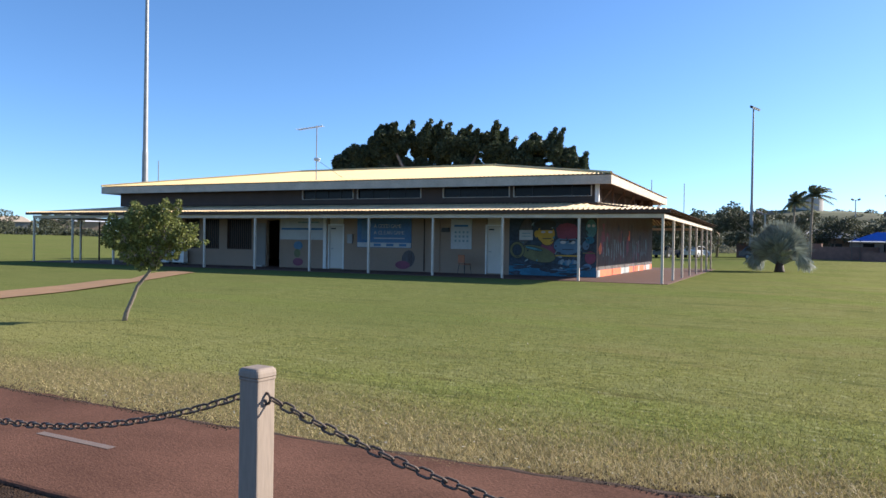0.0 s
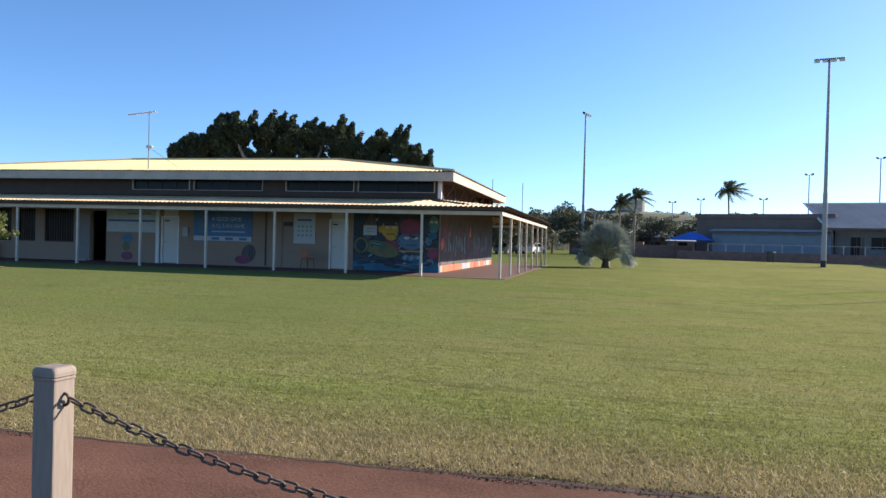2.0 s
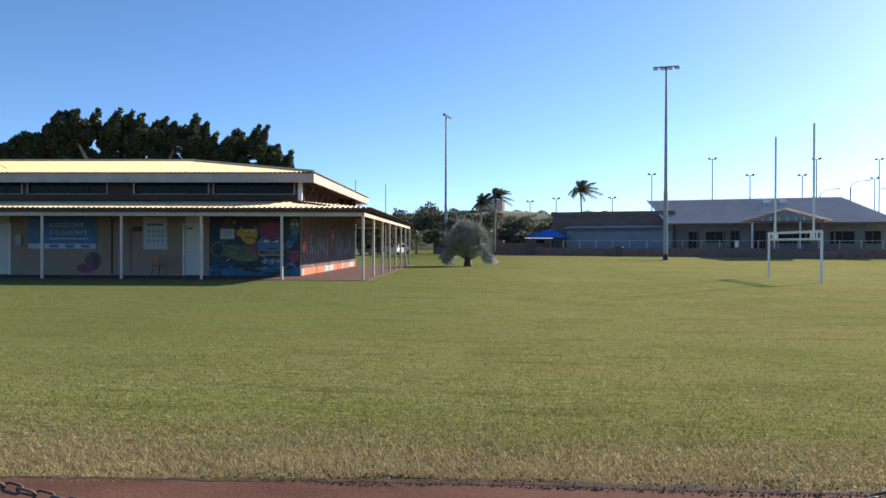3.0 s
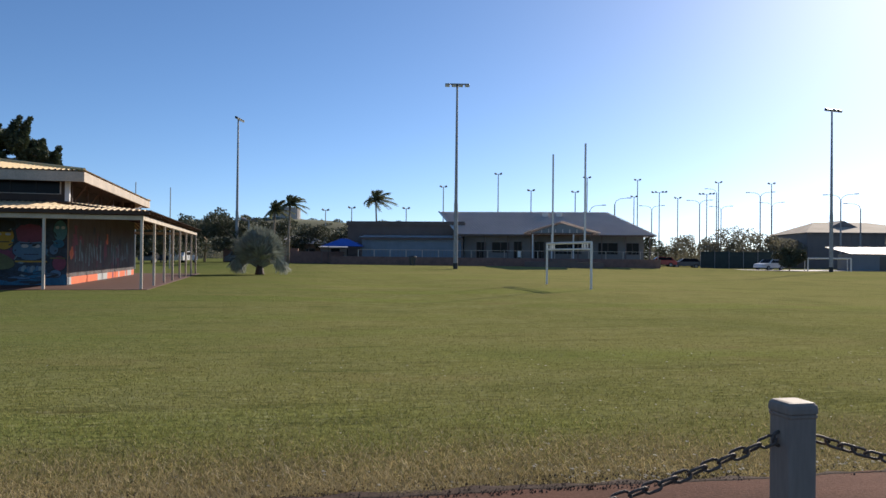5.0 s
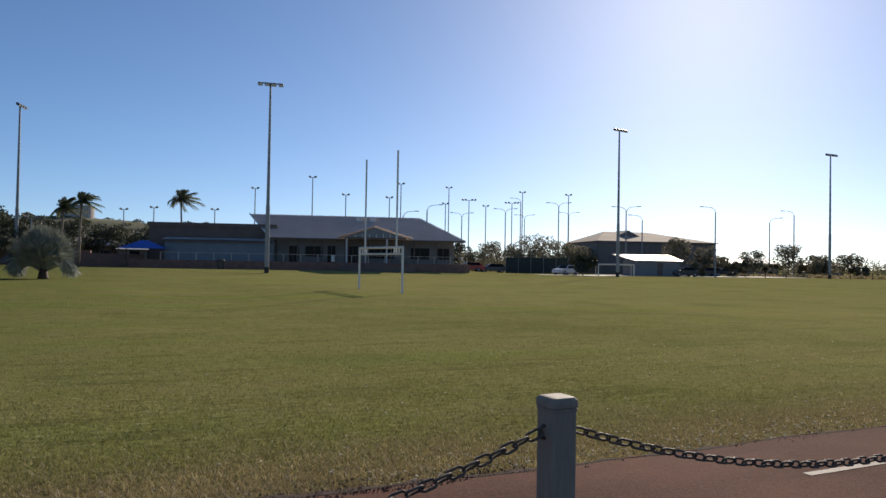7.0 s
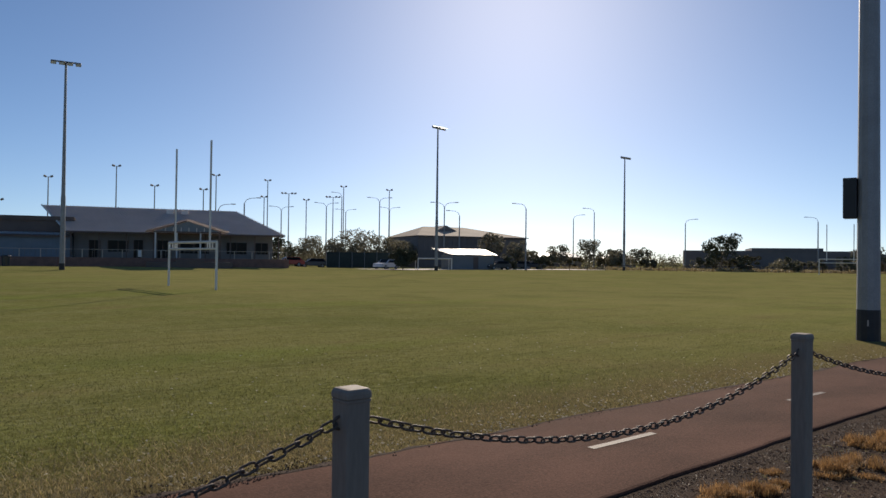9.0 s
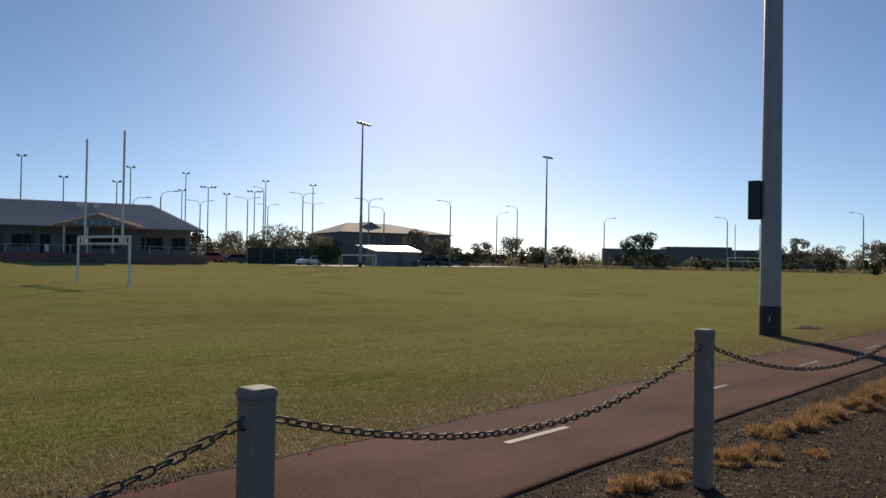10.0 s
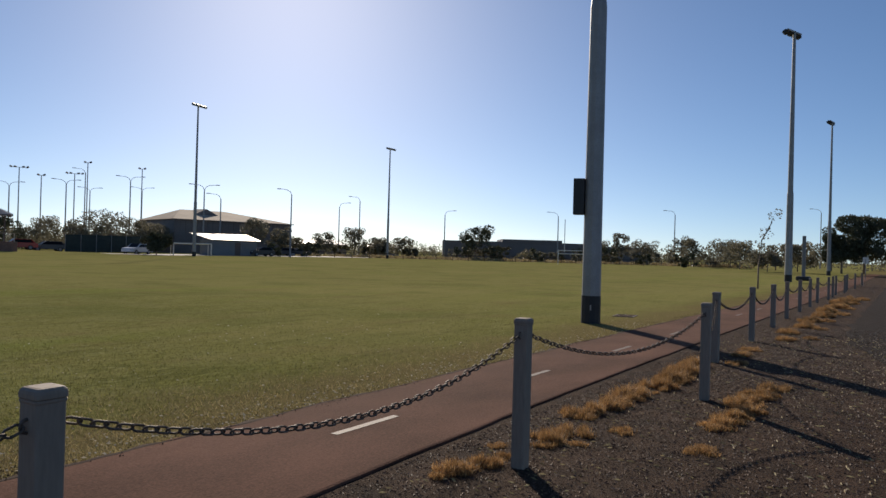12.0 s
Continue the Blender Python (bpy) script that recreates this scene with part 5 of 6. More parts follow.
poly(bm, [(1.8, -0.5, 2.4), (9.9, -0.5, 2.4), (10.3, 5.6, 3.4), (0.6, 5.6, 3.4)])
bmesh.ops.solidify(bm, geom=bm.faces[:], thickness=0.1)
part("roof", bm, PALEROOF, t)
part("door", B(5.8, 6.7, -0.04, 0.0, 0, 2.05), CLUBDARK, t, "dark shed door")
for k in range(24):
    part("wall_rib", B(2.25 + 0.3 * k, 2.3 + 0.3 * k, -0.03, 0.0, 0, 2.3), SHEDW, t)

# far long low buildings
t = thing("warehouse", "long low dark building far beyond the field", "building", m=pose(150, 84, 0, 0, 0, -57))
part("wall", B(-8, 30, 0, 15, 0, 4.3), HALLW, t)
part("parapet", B(6, 20, -0.2, 15, 4.3, 4.9), HALLW, t)
part("wall", B(30.1, 42, 2, 12, 0, 3.8), SHEDW, t)
for k, (x, y, w, h, m) in enumerate(((118, 165, 14, 4.2, PALEROOF), (136, 152, 10, 3.6, TANROOF), (-4.0, 118, 9, 4.2, METALROOF), (4.0, 112, 6, 3.4, PALEROOF), (150, 140, 13, 4.0, PALEROOF), (165, 128, 9, 3.5, METALROOF), (-193, 130, 14, 6.0, PALEROOF), (-215, 125, 11, 5.6, TANROOF), (-168, 160, 10, 5, PALEROOF))):
    t = thing("house", "small distant low house with pale roof", "house", "distant houses", m=pose(x, y, rise(x, y), 0, 0, 52 if x < -20 else (0 if x < 20 else -38)))
    part("wall", B(0, w, 0, 7, -0.5, h * 0.68), CLUBGREY if k % 2 else BLOCK, t)
    bm = bmesh.new()
    z0, z1 = h * 0.68, h
    poly(bm, [(-0.4, -0.5, z0), (w + 0.4, -0.5, z0), (w - 2.5, 3.5, z1), (2.5, 3.5, z1)])
    poly(bm, [(w + 0.4, 7.5, z0), (-0.4, 7.5, z0), (2.5, 3.5, z1), (w - 2.5, 3.5, z1)])
    poly(bm, [(w + 0.4, -0.5, z0), (w + 0.4, 7.5, z0), (w - 2.5, 3.5, z1)])
    poly(bm, [(-0.4, 7.5, z0), (-0.4, -0.5, z0), (2.5, 3.5, z1)])
    part("roof", bm, m, t)
    for q in (0.25, 0.65):
        part("window", B(w * q, w * q + 1.3, -0.04, 0.0, 1.0, 2.1), DARKGLASS, t)


# ---- cars ----
def car(x, y, yaw, paint, label, long=4.5):
    t = thing("car", label, "car", "parked cars", m=pose(x, y, rise(x, y), 0, 0, yaw))
    prof = [(-long / 2, 0.35), (-long / 2, 0.85), (-long / 2 + 0.3, 0.95), (-long / 2 + 0.75, 1.42), (0.35, 1.46), (1.05, 0.98), (long / 2 - 0.15, 0.85), (long / 2, 0.6), (long / 2, 0.35)]
    bm = bmesh.new()
    f0 = [bm.verts.new((a, -0.86 + 0.12 * (z > 1.2), z)) for a, z in prof]
    f1 = [bm.verts.new((a, 0.86 - 0.12 * (z > 1.2), z)) for a, z in prof]
    bm.faces.new(f0)
    bm.faces.new(f1[::-1])
    for i in range(len(prof)):
        j = (i + 1) % len(prof)
        bm.faces.new((f0[i], f0[j], f1[j], f1[i]))
    part("body", bm, paint, t)
    for s in (-1, 1):
        bm = bmesh.new()
        yy = s * 0.87
        poly(bm, [(-long / 2 + 0.55, yy, 0.98), (0.95, yy, 1.0), (0.32, yy * 0.87, 1.4), (-long / 2 + 0.82, yy * 0.87, 1.38)])
        part("side_window", bm, DARKGLASS, t)
    bm = bmesh.new()
    poly(bm, [(1.07, -0.7, 1.0), (1.07, 0.7, 1.0), (0.4, 0.64, 1.46), (0.4, -0.64, 1.46)])
    part("windscreen", bm, DARKGLASS, t)
    for a in (-1.35, 1.4):
        for s in (-1, 1):
            wh = part("wheel", T([(a, s * 0.7, 0.32), (a, s * 0.89, 0.32)], 0.32, 14), TYRE, t)
            part("rim", T([(a, s * 0.885, 0.32), (a, s * 0.9, 0.32)], 0.19, 10), STEEL, wh)
    for s in (-0.6, 0.6):
        part("headlight", B(long / 2 - 0.08, long / 2 + 0.01, s - 0.15, s + 0.15, 0.62, 0.76), LAMPG, t)


car(59.5, 103.5, 160, CARWHITE, "white station wagon parked beyond the field")
car(57.6, 99.5, 150, CARDARK, "dark sedan parked among other cars")
car(52.5, 98.0, 165, CARRED, "red hatchback parked behind the deck")
car(63.9, 88.9, 200, CARWHITE, "white sedan parked beside dark hedge")
car(84.6, 86.5, 170, CARDARK, "dark car parked next to the shed", 4.2)
car(96.0, 93.0, 165, CARDARK, "grey utility vehicle parked by the hall", 5.0)
car(99.0, 92.2, 165, CARDARK, "dark vehicle parked by the hall", 4.6)
car(-13.3, 95.0, 75, CARWHITE, "white car parked under the far trees")
car(-16.5, 93.0, 75, CARDARK, "dark car parked under the far trees")
car(-5.2, 86.0, 5, CARDARK, "dark car parked near the tower")


# ---- street and court lamps ----
def pole_lamp(x, y, h, kind, yaw=0.0):
    label = {"arm": "grey street lamp with one curved arm", "double": "grey street lamp with two curved arms", "flood": "court floodlight pole with small twin lamps", "bank": "court light pole with a bank of lamps"}[kind]
    t = thing("street_lamp" if kind in ("arm", "double") else "court_light", label, "lamp post", "lamps beyond the field", m=pose(x, y, 0, 0, 0, yaw))
    part("pole", T([(0, 0, 0), (0, 0, h * 0.4), (0, 0, h * 0.41), (0, 0, h - (0.9 if kind in ("arm", "double") else 0))], [0.15, 0.14, 0.12, 0.09], 8), STEEL, t)
    if kind in ("arm", "double"):
        for s in ((1,) if kind == "arm" else (1, -1)):
            part("arm", T([(0, 0, h - 0.95), (s * 0.25, 0, h - 0.4), (s * 0.8, 0, h - 0.1), (s * 1.9, 0, h)], [0.06, 0.05, 0.045, 0.04], 6), STEEL, t)
            part("lamp_head", B(min(s * 1.8, s * 2.5), max(s * 1.8, s * 2.5), -0.12, 0.12, h - 0.05, h + 0.08, bevel=0.03), STEEL, t)
    else:
        w = 0.55 if kind == "flood" else 1.5
        part("cross_arm", T([(-w, 0, h), (w, 0, h)], 0.05, 6), STEEL, t)
        for q in ((-1, 1) if kind == "flood" else (-1, -0.5, 0.5, 1)):
            bm = B(-0.26, 0.26, -0.2, 0.2, -0.12, 0.16, bevel=0.04)
            bmesh.ops.transform(bm, matrix=pose(q * w, 0, h + 0.1, 25, -24 * q, 0), verts=bm.verts)
            part("lamp_head", bm, HALLW, t)


COURT_LAMPS = [
    (5.9, 155.9, 10.5, 'flood'),
    (11.3, 154.1, 11.0, 'flood'),
    (22.4, 150.5, 10.9, 'flood'),
    (29.8, 148.0, 15.4, 'flood'),
    (40.6, 144.5, 18.0, 'flood'),
    (47.0, 142.4, 14.6, 'flood'),
    (55.5, 139.7, 14.3, 'flood'),
    (57.7, 138.9, 17.2, 'flood'),
    (48.6, 105.2, 10.3, 'arm'),
    (45.0, 106.4, 9.2, 'arm'),
    (75.3, 154.3, 15.0, 'flood'),
    (76.0, 154.0, 18.8, 'flood'),
    (69.9, 135.0, 11.6, 'double'),
    (80.6, 152.5, 16.0, 'bank'),
    (84.5, 151.3, 14.7, 'flood'),
    (78.7, 132.1, 12.7, 'double'),
    (90.5, 149.3, 15.6, 'bank'),
    (89.8, 144.2, 16.4, 'left')]
CAR_PARK_LAMPS = [
    (92.9, 148.5, 18.2, 'flood'),
    (93.5, 148.4, 12.9, 'double'),
    (83.8, 120.0, 13.4, 'double'),
    (100.7, 140.7, 17.4, 'flood'),
    (100.9, 140.8, 13.4, 'double'),
    (83.4, 99.1, 11.3, 'double'),
    (89.7, 102.3, 10.3, 'left'),
    (94.8, 90.1, 11.3, 'left'),
    (124.5, 104.5, 11.3, 'arm'),
    (126.9, 100.7, 12.7, 'left'),
    (136.9, 84.8, 10.2, 'arm'),
    (150.2, 63.7, 10.5, 'left'),
    (163.9, 42.0, 11.6, 'left'),
    (192.3, 15.8, 13.6, 'left'),
    (-5.0, 88.0, 5.0, 'flood')]
for x, y, h, k in COURT_LAMPS + CAR_PARK_LAMPS:
    pole_lamp(x, y, h + 0.4, "arm" if k == "left" else k, -math.degrees(math.atan2(x, y)) + (180 if k == "left" else 0))
for x, y, h in ((-13.9, 70.8, 8.1), (-11.1, 72.2, 7.8), (-55.8, 48.5, 9.1)):
    t = thing("pole", "thin grey pole beyond the pavilion", "pole", m=pose(x, y, rise(x, y) - 0.1))
    part("shaft", T([(0, 0, 0), (0, 0, h)], [0.06, 0.04], 6), STEEL, t)

# ---- dark screen fence and hedges ----
t = thing("screen_fence", "dark green screened court fence beyond the field", "fence", m=pose(58.3, 96.9, 0, 0, 0, -18))
part("screen", B(0, 10.2, -0.03, 0.03, 0.1, 2.5), mat("dark_green_screen", (0.03, 0.045, 0.04), 0.8, 0.3, 2, 20, 0.2), t)
for k in range(6):
    part("post", T([(k * 2.0, -0.06, 0), (k * 2.0, -0.06, 2.6)], 0.04, 6), STEEL, t)
t = thing("field_rail", "low post and rail fence along the field edge", "fence", m=pose(95, 84, 0, 0, 0, -43))
for k in range(36):
    part("post", T([(k * 3.0, 0, 0), (k * 3.0, 0, 1.0)], 0.05, 6), BROWN, t)
part("rail", T([(0, 0, 0.95), (105, 0, 0.95)], 0.04, 6), BROWN, t)

# ---- trees beyond the field ----
def bg(kind, x, y, w, h, seed, leafm, n=2600, size=0.3, cl=16, base=0.3):
    label = {"gum_tree": "grey-green tree with open uneven crown beyond field", "shrub": "low dark rounded shrub at the field edge", "dark_tree": "dense dark green tree beyond the field"}[kind]
    tree(kind, label, x, y, [(0, 0, 0), (w * 0.02, 0, h * 0.25), (w * 0.03, 0.02, h * 0.45)], bushy(seed, w, h, cl, base), n, size, leafm, seed, 0.85, "trees beyond the field", tr=max(0.06, h * 0.025), limbs=5, z=rise(x, y))


# x, y, width, height and kind: dark, grey-green or shrub
HILLSIDE_TREES = [
    (-30, 100, 9, 7.0, 'd'), (-24, 104, 8, 7.4, 'd'), (-18, 106, 8, 6.4, 'd'), (-12.5, 108, 8, 7.5, 'd'), (-8, 104, 7, 6.8, 'd'), (-3.5, 108, 8, 6.4, 'd'),
    (-38, 98, 9, 6.2, 'd'), (2.0, 118, 7, 6.0, 'd'), (6.5, 122, 8, 6.5, 'd'), (12, 120, 6, 5.6, 'd'), (-16, 90, 6, 5.2, 'd'), (-21, 92, 7, 5.8, 'd'),
    (14.5, 112, 5, 6.9, 'd'),
]
CLUB_TREES = [
    (53, 112, 8, 4.8, 'd'), (58, 116, 9, 5.2, 'd'), (64, 115, 8, 5.5, 'g'), (68, 108, 7, 5.2, 'g'), (72, 108, 8, 7.0, 'g'), (76, 110, 8, 6.2, 'g'),
    (80, 108, 6, 5.4, 'g'), (63.8, 84.6, 3.6, 3.1, 'd'), (83, 112, 6, 5.5, 'g'), (93.9, 97.9, 4.4, 7.2, 'g'), (96.9, 94.8, 4.2, 5.2, 'g'), (88.1, 87.2, 2.4, 2.4, 's'),
    (97.9, 89.3, 2.4, 2.6, 's'), (110, 104, 5, 4.4, 'g'), (115, 100, 5, 5.0, 'g'), (119.5, 96, 5.5, 6.6, 'g'), (123, 92, 4, 4.0, 'g'), (127, 95, 5, 4.4, 'g'),
    (131, 92, 6, 4.6, 'g'), (105, 94, 2.6, 2.7, 's'),
]
FIELD_END_TREES = [
    (133, 74.5, 7.0, 7.4, 'd'), (127.5, 75.5, 3.2, 2.6, 's'), (131.5, 68.8, 3.4, 3.0, 's'), (135.5, 62.0, 3.4, 3.0, 's'), (140, 54.5, 3.0, 3.1, 's'), (142.5, 49.0, 3.4, 3.6, 's'),
    (160, 58, 6, 5.2, 'g'), (158, 52, 4, 7.0, 'g'), (165, 49, 6, 6.0, 'g'), (162, 40, 5, 6.6, 'g'), (167, 33, 6, 6.0, 'g'), (148, 34, 5, 5.6, 'g'),
    (152, 28, 5, 5.4, 'g'),
]
ROADSIDE_TREES = [
    (128, 22, 6, 4.6, 'g'), (131, 17, 6, 4.6, 'g'), (124, 13.0, 5, 4.2, 'g'), (112, 15.5, 4, 3.0, 'g'), (125, 30, 4, 2.4, 's'), (135, 40, 3, 2.2, 's'),
    (124, 4.2, 10, 8.6, 'd'), (119, 6.8, 5, 6.0, 'd'), (128, -1.5, 9, 5.4, 'g'), (121, -3.5, 5, 4.2, 'g'), (145, 10, 12, 5.4, 'g'), (150, -4, 12, 6, 'g'),
    (108, -6, 6, 4, 'g'),
]
OVAL_TREES = [
    (-150, 128, 14, 5.5, 'd'), (-138, 136, 12, 5, 'd'), (-162, 112, 13, 5.2, 'd'), (-172, 100, 14, 5.8, 'd'), (-122, 142, 12, 5, 'd'), (-108, 148, 12, 5, 'd'),
    (-180, 122, 12, 6, 'd'), (-145, 150, 14, 6, 'd'), (-92, 150, 12, 5, 'd'),
]
SPOTS = HILLSIDE_TREES + CLUB_TREES + FIELD_END_TREES + ROADSIDE_TREES + OVAL_TREES
for k, (x, y, w, h, c) in enumerate(SPOTS):
    kind = {"d": "dark_tree", "g": "gum_tree", "s": "shrub"}[c]
    bg(kind, x, y, w, h, 100 + k, FARDARK if c != "g" else GUM, (16000 if c == "d" and x > 115 and y < 8 else (5200 if c == "d" else 2700)) if c != "s" else 2200, 0.3 if c != "s" else 0.22, 34 if c != "s" else 14, 0.12 if c == "s" else 0.28)

rr = random.Random(91)
for k in range(15):
    f = k / 14
    x, y = 120 + 44 * f + rr.uniform(-2, 6), 100 - 74 * f + rr.uniform(-2, 6)
    w = rr.uniform(2.6, 5.0)
    bg("gum_tree" if k % 3 else "shrub", x, y, w, w * rr.uniform(0.5, 0.75), 400 + k, GUM if k % 3 else SCRUB, 1500, 0.34, 12, 0.15)

# clipped hedge along the far side of the oval
fw = []
rr = random.Random(93)
for k in range(150):
    a, d = radians(-62 + 24 * k / 149), 172 + rr.uniform(-3, 3)
    x, y = d * math.sin(a), d * math.cos(a)
    fw.append(((x, y, rise(x, y) + rr.uniform(0.4, 1.1)), rr.uniform(0.8, 1.5)))
ob = new("hedge", leaves("hedge", fw, 9000, 0.5, FARDARK, 94, 0.7))
tagged(ob, "dark green hedge along the far side of the oval", "hedge", kind="stuff")

# a far belt of scrub to the horizon
fw = []
r = random.Random(77)
for k in range(900):
    a = radians(r.uniform(-75, 100))
    d = r.uniform(185, 330)
    fw.append(((d * math.sin(a), d * math.cos(a), r.uniform(0.4, 3.0)), r.uniform(1.4, 3.4)))
for k in range(260):
    f = r.uniform(0, 1)
    fw.append(((46 + 62 * f + r.uniform(-3, 3), 132 - 12 * f + r.uniform(-4, 4), r.uniform(0.6, 3.6)), r.uniform(1.0, 2.0)))
for k in range(110):
    f = r.uniform(0, 1)
    fw.append(((126 + 40 * f + r.uniform(-3, 3), 112 - 100 * f + r.uniform(-4, 4), r.uniform(0.4, 2.0)), r.uniform(0.8, 1.6)))
ob = new("far_scrub", leaves("far_scrub", fw, 100000, 0.5, FARSCRUB, 78, 0.7))
tagged(ob, "distant belt of grey-green scrub and trees", "scrub", kind="stuff")
fw = []
for k in range(420):
    f = r.uniform(0, 1)
    fw.append(((100 + 55 * f + r.uniform(0, 10), 92 - 70 * f + r.uniform(0, 12), r.uniform(0.05, 0.3)), r.uniform(0.4, 1.0)))
ob = new("dry_scrub", leaves("dry_scrub", fw, 26000, 0.26, DRYGRASS, 79, 0.4))
tagged(ob, "low dry scrub along the far field edge", "scrub", kind="stuff")

# staked young tree beside the path
tree("young_tree", "thin staked young tree leaning beside the path", 43.5, 6.0, [(0, 0, 0), (0.0, 0, 1.2), (0.2, -0.1, 2.6), (0.8, -0.5, 3.6)], [((0.9, -0.6, 3.9), 0.35), ((0.4, -0.3, 3.0), 0.4), ((-0.3, 0.2, 2.2), 0.45), ((-0.6, 0.4, 1.9), 0.35), ((1.2, -0.8, 4.2), 0.25)], 190, 0.13, GUM, 31, 0.9, tr=0.05, limbs=4)
t = thing("sign_post", "grey square utility pillar beside the path", "pillar", m=pose(66.5, 6.2, 0))
part("body", B(-0.13, 0.13, -0.13, 0.13, 0.05, 3.6, bevel=0.03), SHEDW, t)
part("foot", B(-0.7, 0.7, -0.5, 0.5, 0, 0.35, bevel=0.1), DARKBASE, t)
t = thing("road_sign", "small white road sign on a thin post", "sign", m=pose(80, 2.4, 0, 0, 0, 75))
part("post", T([(0, 0, 0), (0, 0, 1.9)], 0.03, 6), STEEL, t)
part("plate", B(-0.25, 0.25, -0.02, 0.0, 1.5, 2.1, bevel=0.005), WHITE, t)


# ---- grass blades near the path, straw tufts, litter ----
def blades(name, pts, hmin, hmax, width, material, seed, lean=0.5):
    g = np.random.default_rng(seed)
    n = len(pts)
    a = g.uniform(0, 2 * np.pi, n)
    h = g.uniform(hmin, hmax, n) * np.clip(1.25 - np.hypot(pts[:, 0] - 1.3, pts[:, 1] + 0.4) / 24, 0.15, 1)
    dx, dy = np.cos(a) * width, np.sin(a) * width
    ln = g.normal(size=(n, 2)) * lean * h[:, None]
    v = np.stack([np.stack([pts[:, 0] - dx, pts[:, 1] - dy, pts[:, 2] - 0.005], 1), np.stack([pts[:, 0] + dx, pts[:, 1] + dy, pts[:, 2] - 0.005], 1), np.stack([pts[:, 0] + ln[:, 0], pts[:, 1] + ln[:, 1], pts[:, 2] + h], 1)], 1).reshape(-1, 3)
    return raw(name, v.tolist(), np.arange(n * 3).reshape(-1, 3).tolist(), material)


g = np.random.default_rng(4)
n = 460000
rad = 4.6 + 24 * g.uniform(0, 1, n) ** 2.6
ang = np.radians(g.uniform(-62, 97, n))
xx, yy = 1.3 + rad * np.sin(ang), -0.4 + rad * np.cos(ang)
lean_in = np.clip((1.5 - xx) / 5.5, 0, 1)
keep = yy > 4.07 - 0.24 * lean_in ** 2 * (3 - 2 * lean_in) + 0.1 * np.sin(xx * 3.1) * np.sin(xx * 1.3) + 0.16 * np.exp(-((xx - 1.6) / 1.7) ** 2) * (1 + 0.6 * np.sin(xx * 5.3)) + 0.12 * np.exp(-((xx + 6) / 1.5) ** 2)
xx, yy = xx[keep], yy[keep]
n = len(xx)
zz = np.array([height(a, b) for a, b in zip(xx, yy)])
P = np.stack([xx, yy, zz], 1)
dry = (yy + g.normal(size=n) * 0.5) < 5.1
o = new("grass", blades("grass", P[~dry], 0.012, 0.04, 0.0035, BLADE, 5, 0.7))
tagged(o, "short mown green grass blades", "grass", kind="stuff")
o = new("dry_grass", blades("dry_grass", P[dry], 0.015, 0.05, 0.0035, STRAW, 6, 0.8))
tagged(o, "dry straw-coloured grass along the path edge", "grass", kind="stuff")


def tuft(x, y, r0, h, seed):
    """A patch of many small wiry clumps, each a burst of thin curved strands."""
    q = np.random.default_rng(seed)
    m = int(26 * (r0 / 0.25) ** 2) + 4
    cr, ca = np.sqrt(q.uniform(0, 1, m)) * r0, q.uniform(0, 2 * np.pi, m)
    cx, cy, ch = x + cr * np.cos(ca) * 1.45, y + cr * np.sin(ca) * 0.9, h * q.uniform(0.35, 1.0, m) * (1.1 - 0.6 * cr / r0)
    n = m * 150
    i = q.integers(0, m, n)
    az, tilt = q.uniform(0, 2 * np.pi, n), np.abs(q.normal(size=n)) * 0.6
    L = ch[i] * q.uniform(0.4, 1.25, n)
    px, py = cx[i] + q.normal(size=n) * 0.025, cy[i] + q.normal(size=n) * 0.025
    z0 = np.array([0.006 + dip(x, y)] * n)
    d = np.stack([np.sin(tilt) * np.cos(az), np.sin(tilt) * np.sin(az), np.cos(tilt)], 1)
    side = np.stack([-np.sin(az), np.cos(az), np.zeros(n)], 1) * 0.0019
    base = np.stack([px, py, z0], 1)
    mid = base + d * (L * 0.6)[:, None]
    d2 = d + np.stack([np.cos(az + 0.6), np.sin(az + 0.6), np.full(n, -0.5)], 1) * q.uniform(0.1, 0.8, n)[:, None]
    tip = mid + d2 * (L * 0.45)[:, None]
    tip[:, 2] = np.maximum(tip[:, 2], z0 + 0.006)
    v = np.stack([base - side, base + side, mid + side * 0.8, tip, mid - side * 0.8], 1).reshape(-1, 3)
    o = new("grass_tuft", raw("grass_tuft", v.tolist(), np.arange(n * 5).reshape(-1, 5).tolist(), TUFT))
    tagged(o, "dry golden grass tuft on the gravel verge", "grass tuft", "dry grass tufts", kind="stuff")


PATH_TUFTS = [(5.75, 2.02, 0.14, 0.13), (6.02, 1.93, 0.12, 0.12), (6.3, 1.95, 0.07, 0.06), (6.95, 1.86, 0.17, 0.13), (7.3, 1.78, 0.17, 0.14), (7.65, 1.45, 0.09, 0.07), (7.0, 1.6, 0.06, 0.05), (8.1, 1.98, 0.2, 0.16), (8.6, 1.92, 0.2, 0.17), (9.2, 1.9, 0.22, 0.17), (9.9, 1.83, 0.24, 0.18), (10.6, 1.82, 0.24, 0.19), (11.3, 1.86, 0.24, 0.2), (12.0, 1.88, 0.22, 0.2)]
ROAD_TUFTS = [(7.42, 0.76, 0.12, 0.07), (8.35, 0.82, 0.17, 0.12), (8.75, 0.78, 0.18, 0.13), (9.15, 0.72, 0.16, 0.13), (9.6, 0.82, 0.2, 0.14), (10.2, 0.78, 0.2, 0.14), (10.8, 0.72, 0.18, 0.12), (13.7, 1.62, 0.2, 0.12), (14.6, 1.6, 0.18, 0.1), (12.7, 1.45, 0.14, 0.1), (6.55, 2.1, 0.05, 0.05)]
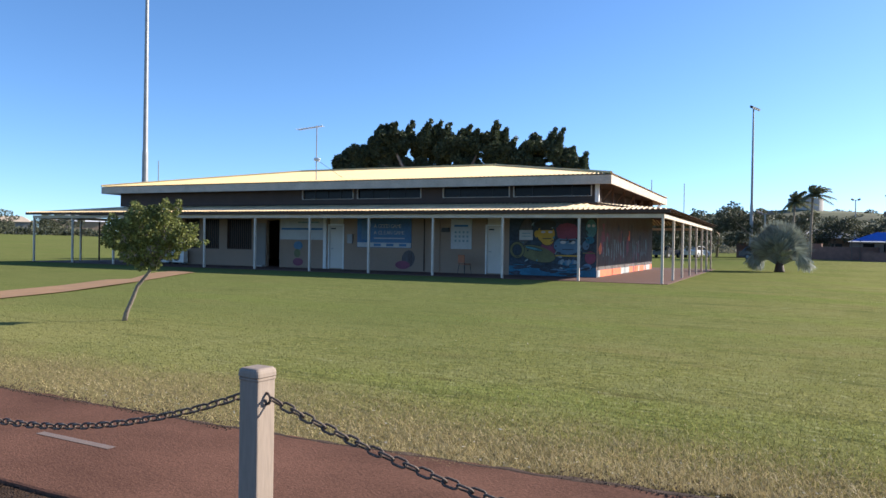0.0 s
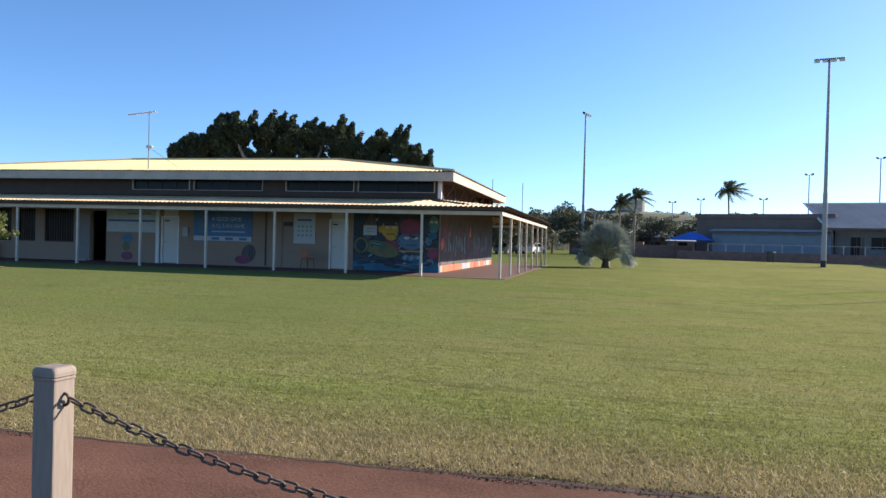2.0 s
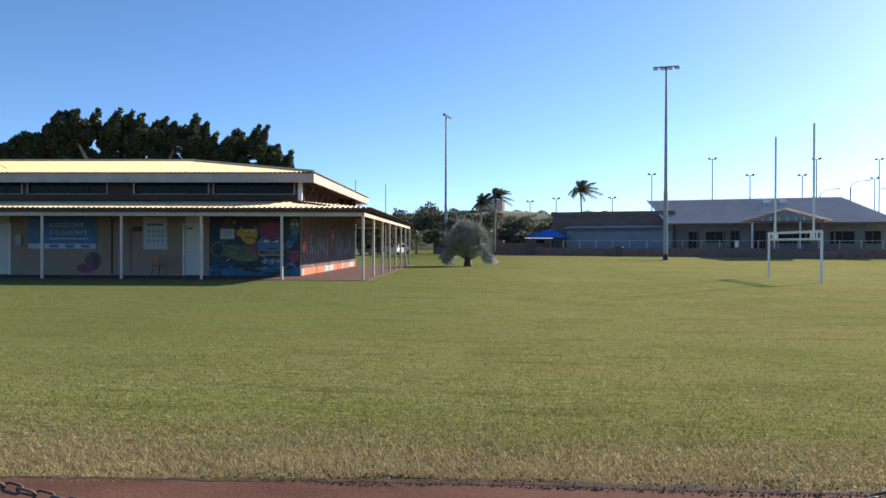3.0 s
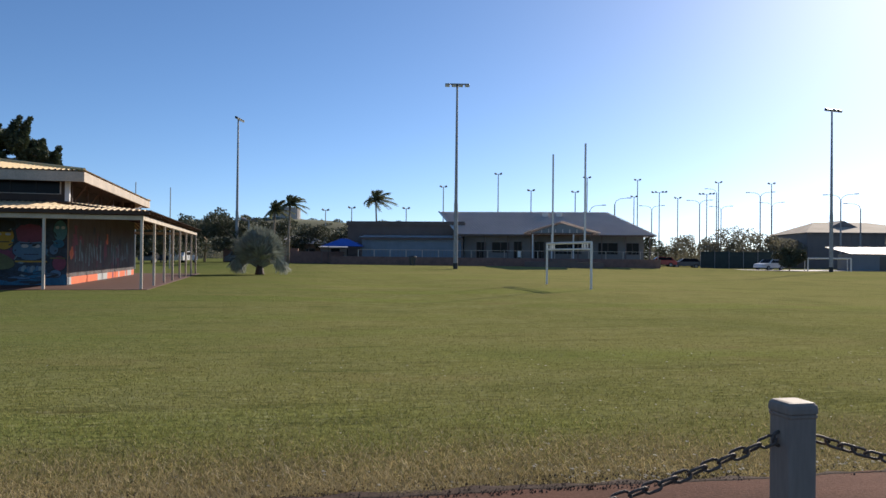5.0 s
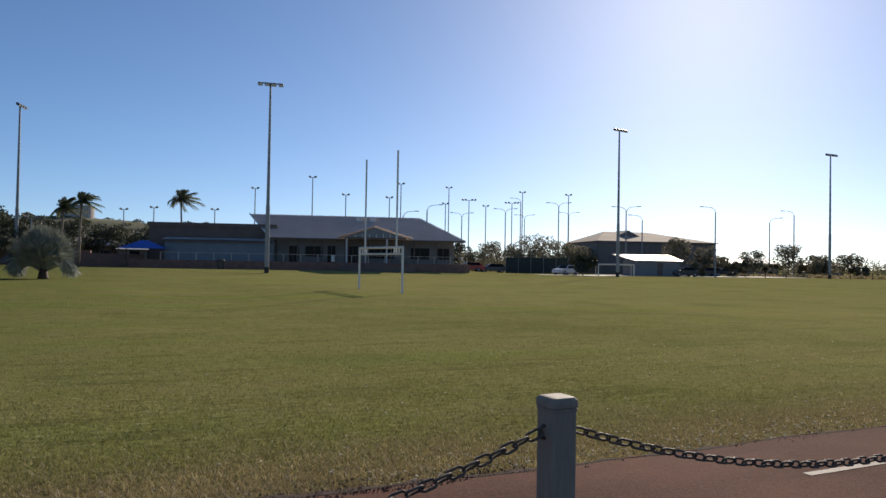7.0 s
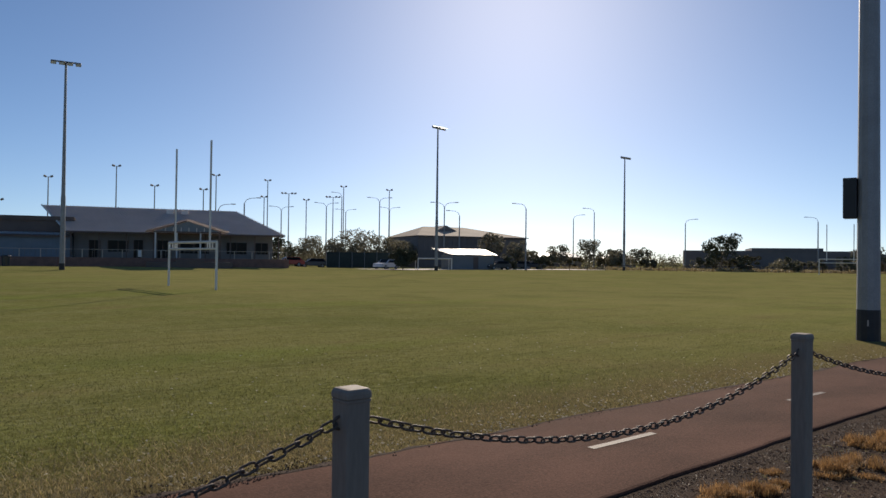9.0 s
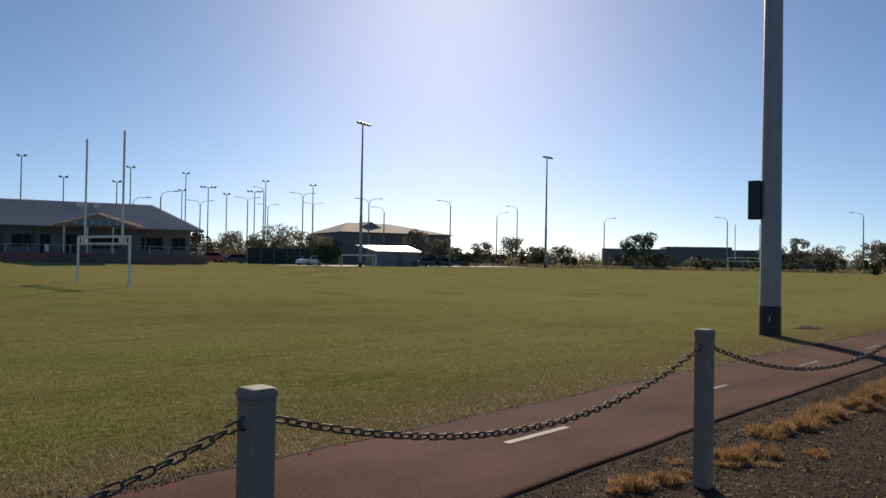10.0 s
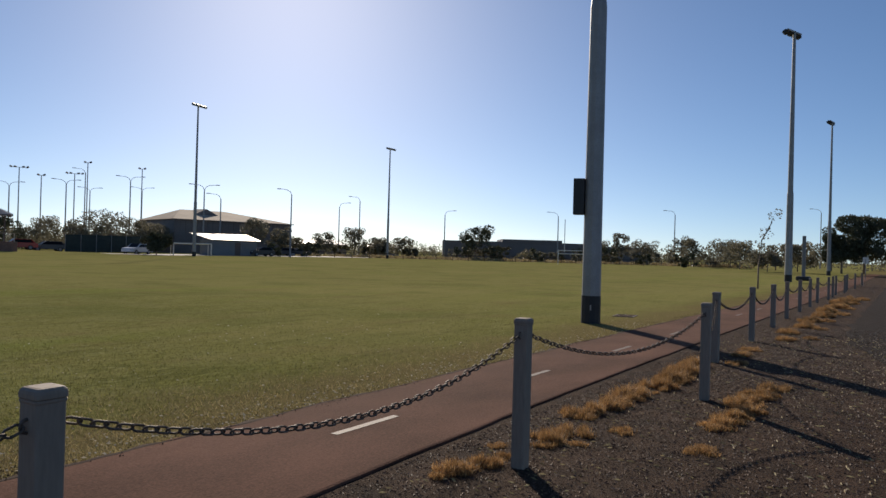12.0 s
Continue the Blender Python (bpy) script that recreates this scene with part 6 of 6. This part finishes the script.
FAR_TUFTS = [(16.8 + 1.5 * q + 0.12 * q * q, 1.35 + 0.12 * (q % 2), 0.2 + 0.03 * q, 0.16 + 0.02 * q) for q in range(9)] + [(17.5 + 2.3 * q + 0.2 * q * q, 0.95 + 0.08 * (q % 3), 0.14 + 0.03 * q, 0.1 + 0.015 * q) for q in range(7)]
for k, (x, y, r0, h) in enumerate(PATH_TUFTS + ROAD_TUFTS + FAR_TUFTS):
    tuft(x, y, r0, h, 200 + 3 * k)

# chips of bark and litter on verge and lawn
g = np.random.default_rng(14)
n = 72000
x = np.where(g.uniform(0, 1, n) < 0.3, g.uniform(-8, 4.5, n), 3.2 + 17 * g.uniform(0, 1, n) ** 1.6)
y = -1.1 + 3.5 * g.uniform(0, 1, n)
s = g.uniform(0.004, 0.02, n) * g.uniform(0.5, 1.0, n)
a = g.uniform(0, np.pi, n)
v = np.stack([np.stack([x - np.cos(a) * s, y - np.sin(a) * s, np.full(n, 0.0105)], 1), np.stack([x + np.sin(a) * s * 0.3, y - np.cos(a) * s * 0.3, 0.013 + s * 0.35], 1), np.stack([x + np.cos(a) * s, y + np.sin(a) * s, np.full(n, 0.013)], 1), np.stack([x - np.sin(a) * s * 0.3, y + np.cos(a) * s * 0.3, np.full(n, 0.0105)], 1)], 1).reshape(-1, 3)
o = new("bark_litter", raw("bark_litter", v.tolist(), np.arange(n * 4).reshape(-1, 4).tolist(), MULCH))
tagged(o, "dark bark chips and dry litter on gravel", "litter", kind="stuff")
n = 1500
x = np.where(g.uniform(0, 1, n) < 0.5, g.uniform(3, 13, n), g.uniform(-6, 18, n))
y = 4.08 + np.abs(g.normal(size=n)) * 0.35 + (g.uniform(0, 1, n) > 0.75) * g.uniform(0, 6, n)
s = g.uniform(0.006, 0.02, n)
a = g.uniform(0, np.pi, n)
v = np.stack([np.stack([x - np.cos(a) * s, y - np.sin(a) * s, np.full(n, 0.022)], 1), np.stack([x + np.sin(a) * s * 0.4, y - np.cos(a) * s * 0.4, 0.024 + s * 0.4], 1), np.stack([x + np.cos(a) * s, y + np.sin(a) * s, np.full(n, 0.026)], 1), np.stack([x - np.sin(a) * s * 0.4, y + np.cos(a) * s * 0.4, np.full(n, 0.022)], 1)], 1).reshape(-1, 3)
o = new("leaf_litter", raw("leaf_litter", v.tolist(), np.arange(n * 4).reshape(-1, 4).tolist(), DEADLEAF))
tagged(o, "scattered dead leaves along the lawn edge, coloured pale as backlit glints", "litter", kind="stuff")

n = 1700
x = 4.5 + 14 * g.uniform(0, 1, n) ** 1.4
y = -0.5 + 2.7 * g.uniform(0, 1, n)
s = g.uniform(0.008, 0.035, n)
a = g.uniform(0, np.pi, n)
v = np.stack([np.stack([x - np.cos(a) * s, y - np.sin(a) * s, np.full(n, 0.012)], 1), np.stack([x + np.sin(a) * s * 0.12, y - np.cos(a) * s * 0.12, 0.016 + s * 0.2], 1), np.stack([x + np.cos(a) * s, y + np.sin(a) * s, np.full(n, 0.018)], 1), np.stack([x - np.sin(a) * s * 0.12, y + np.cos(a) * s * 0.12, np.full(n, 0.012)], 1)], 1).reshape(-1, 3)
o = new("twig_litter", raw("twig_litter", v.tolist(), np.arange(n * 4).reshape(-1, 4).tolist(), STRAW))
tagged(o, "pale straw and twigs strewn on the dark gravel", "litter", kind="stuff")
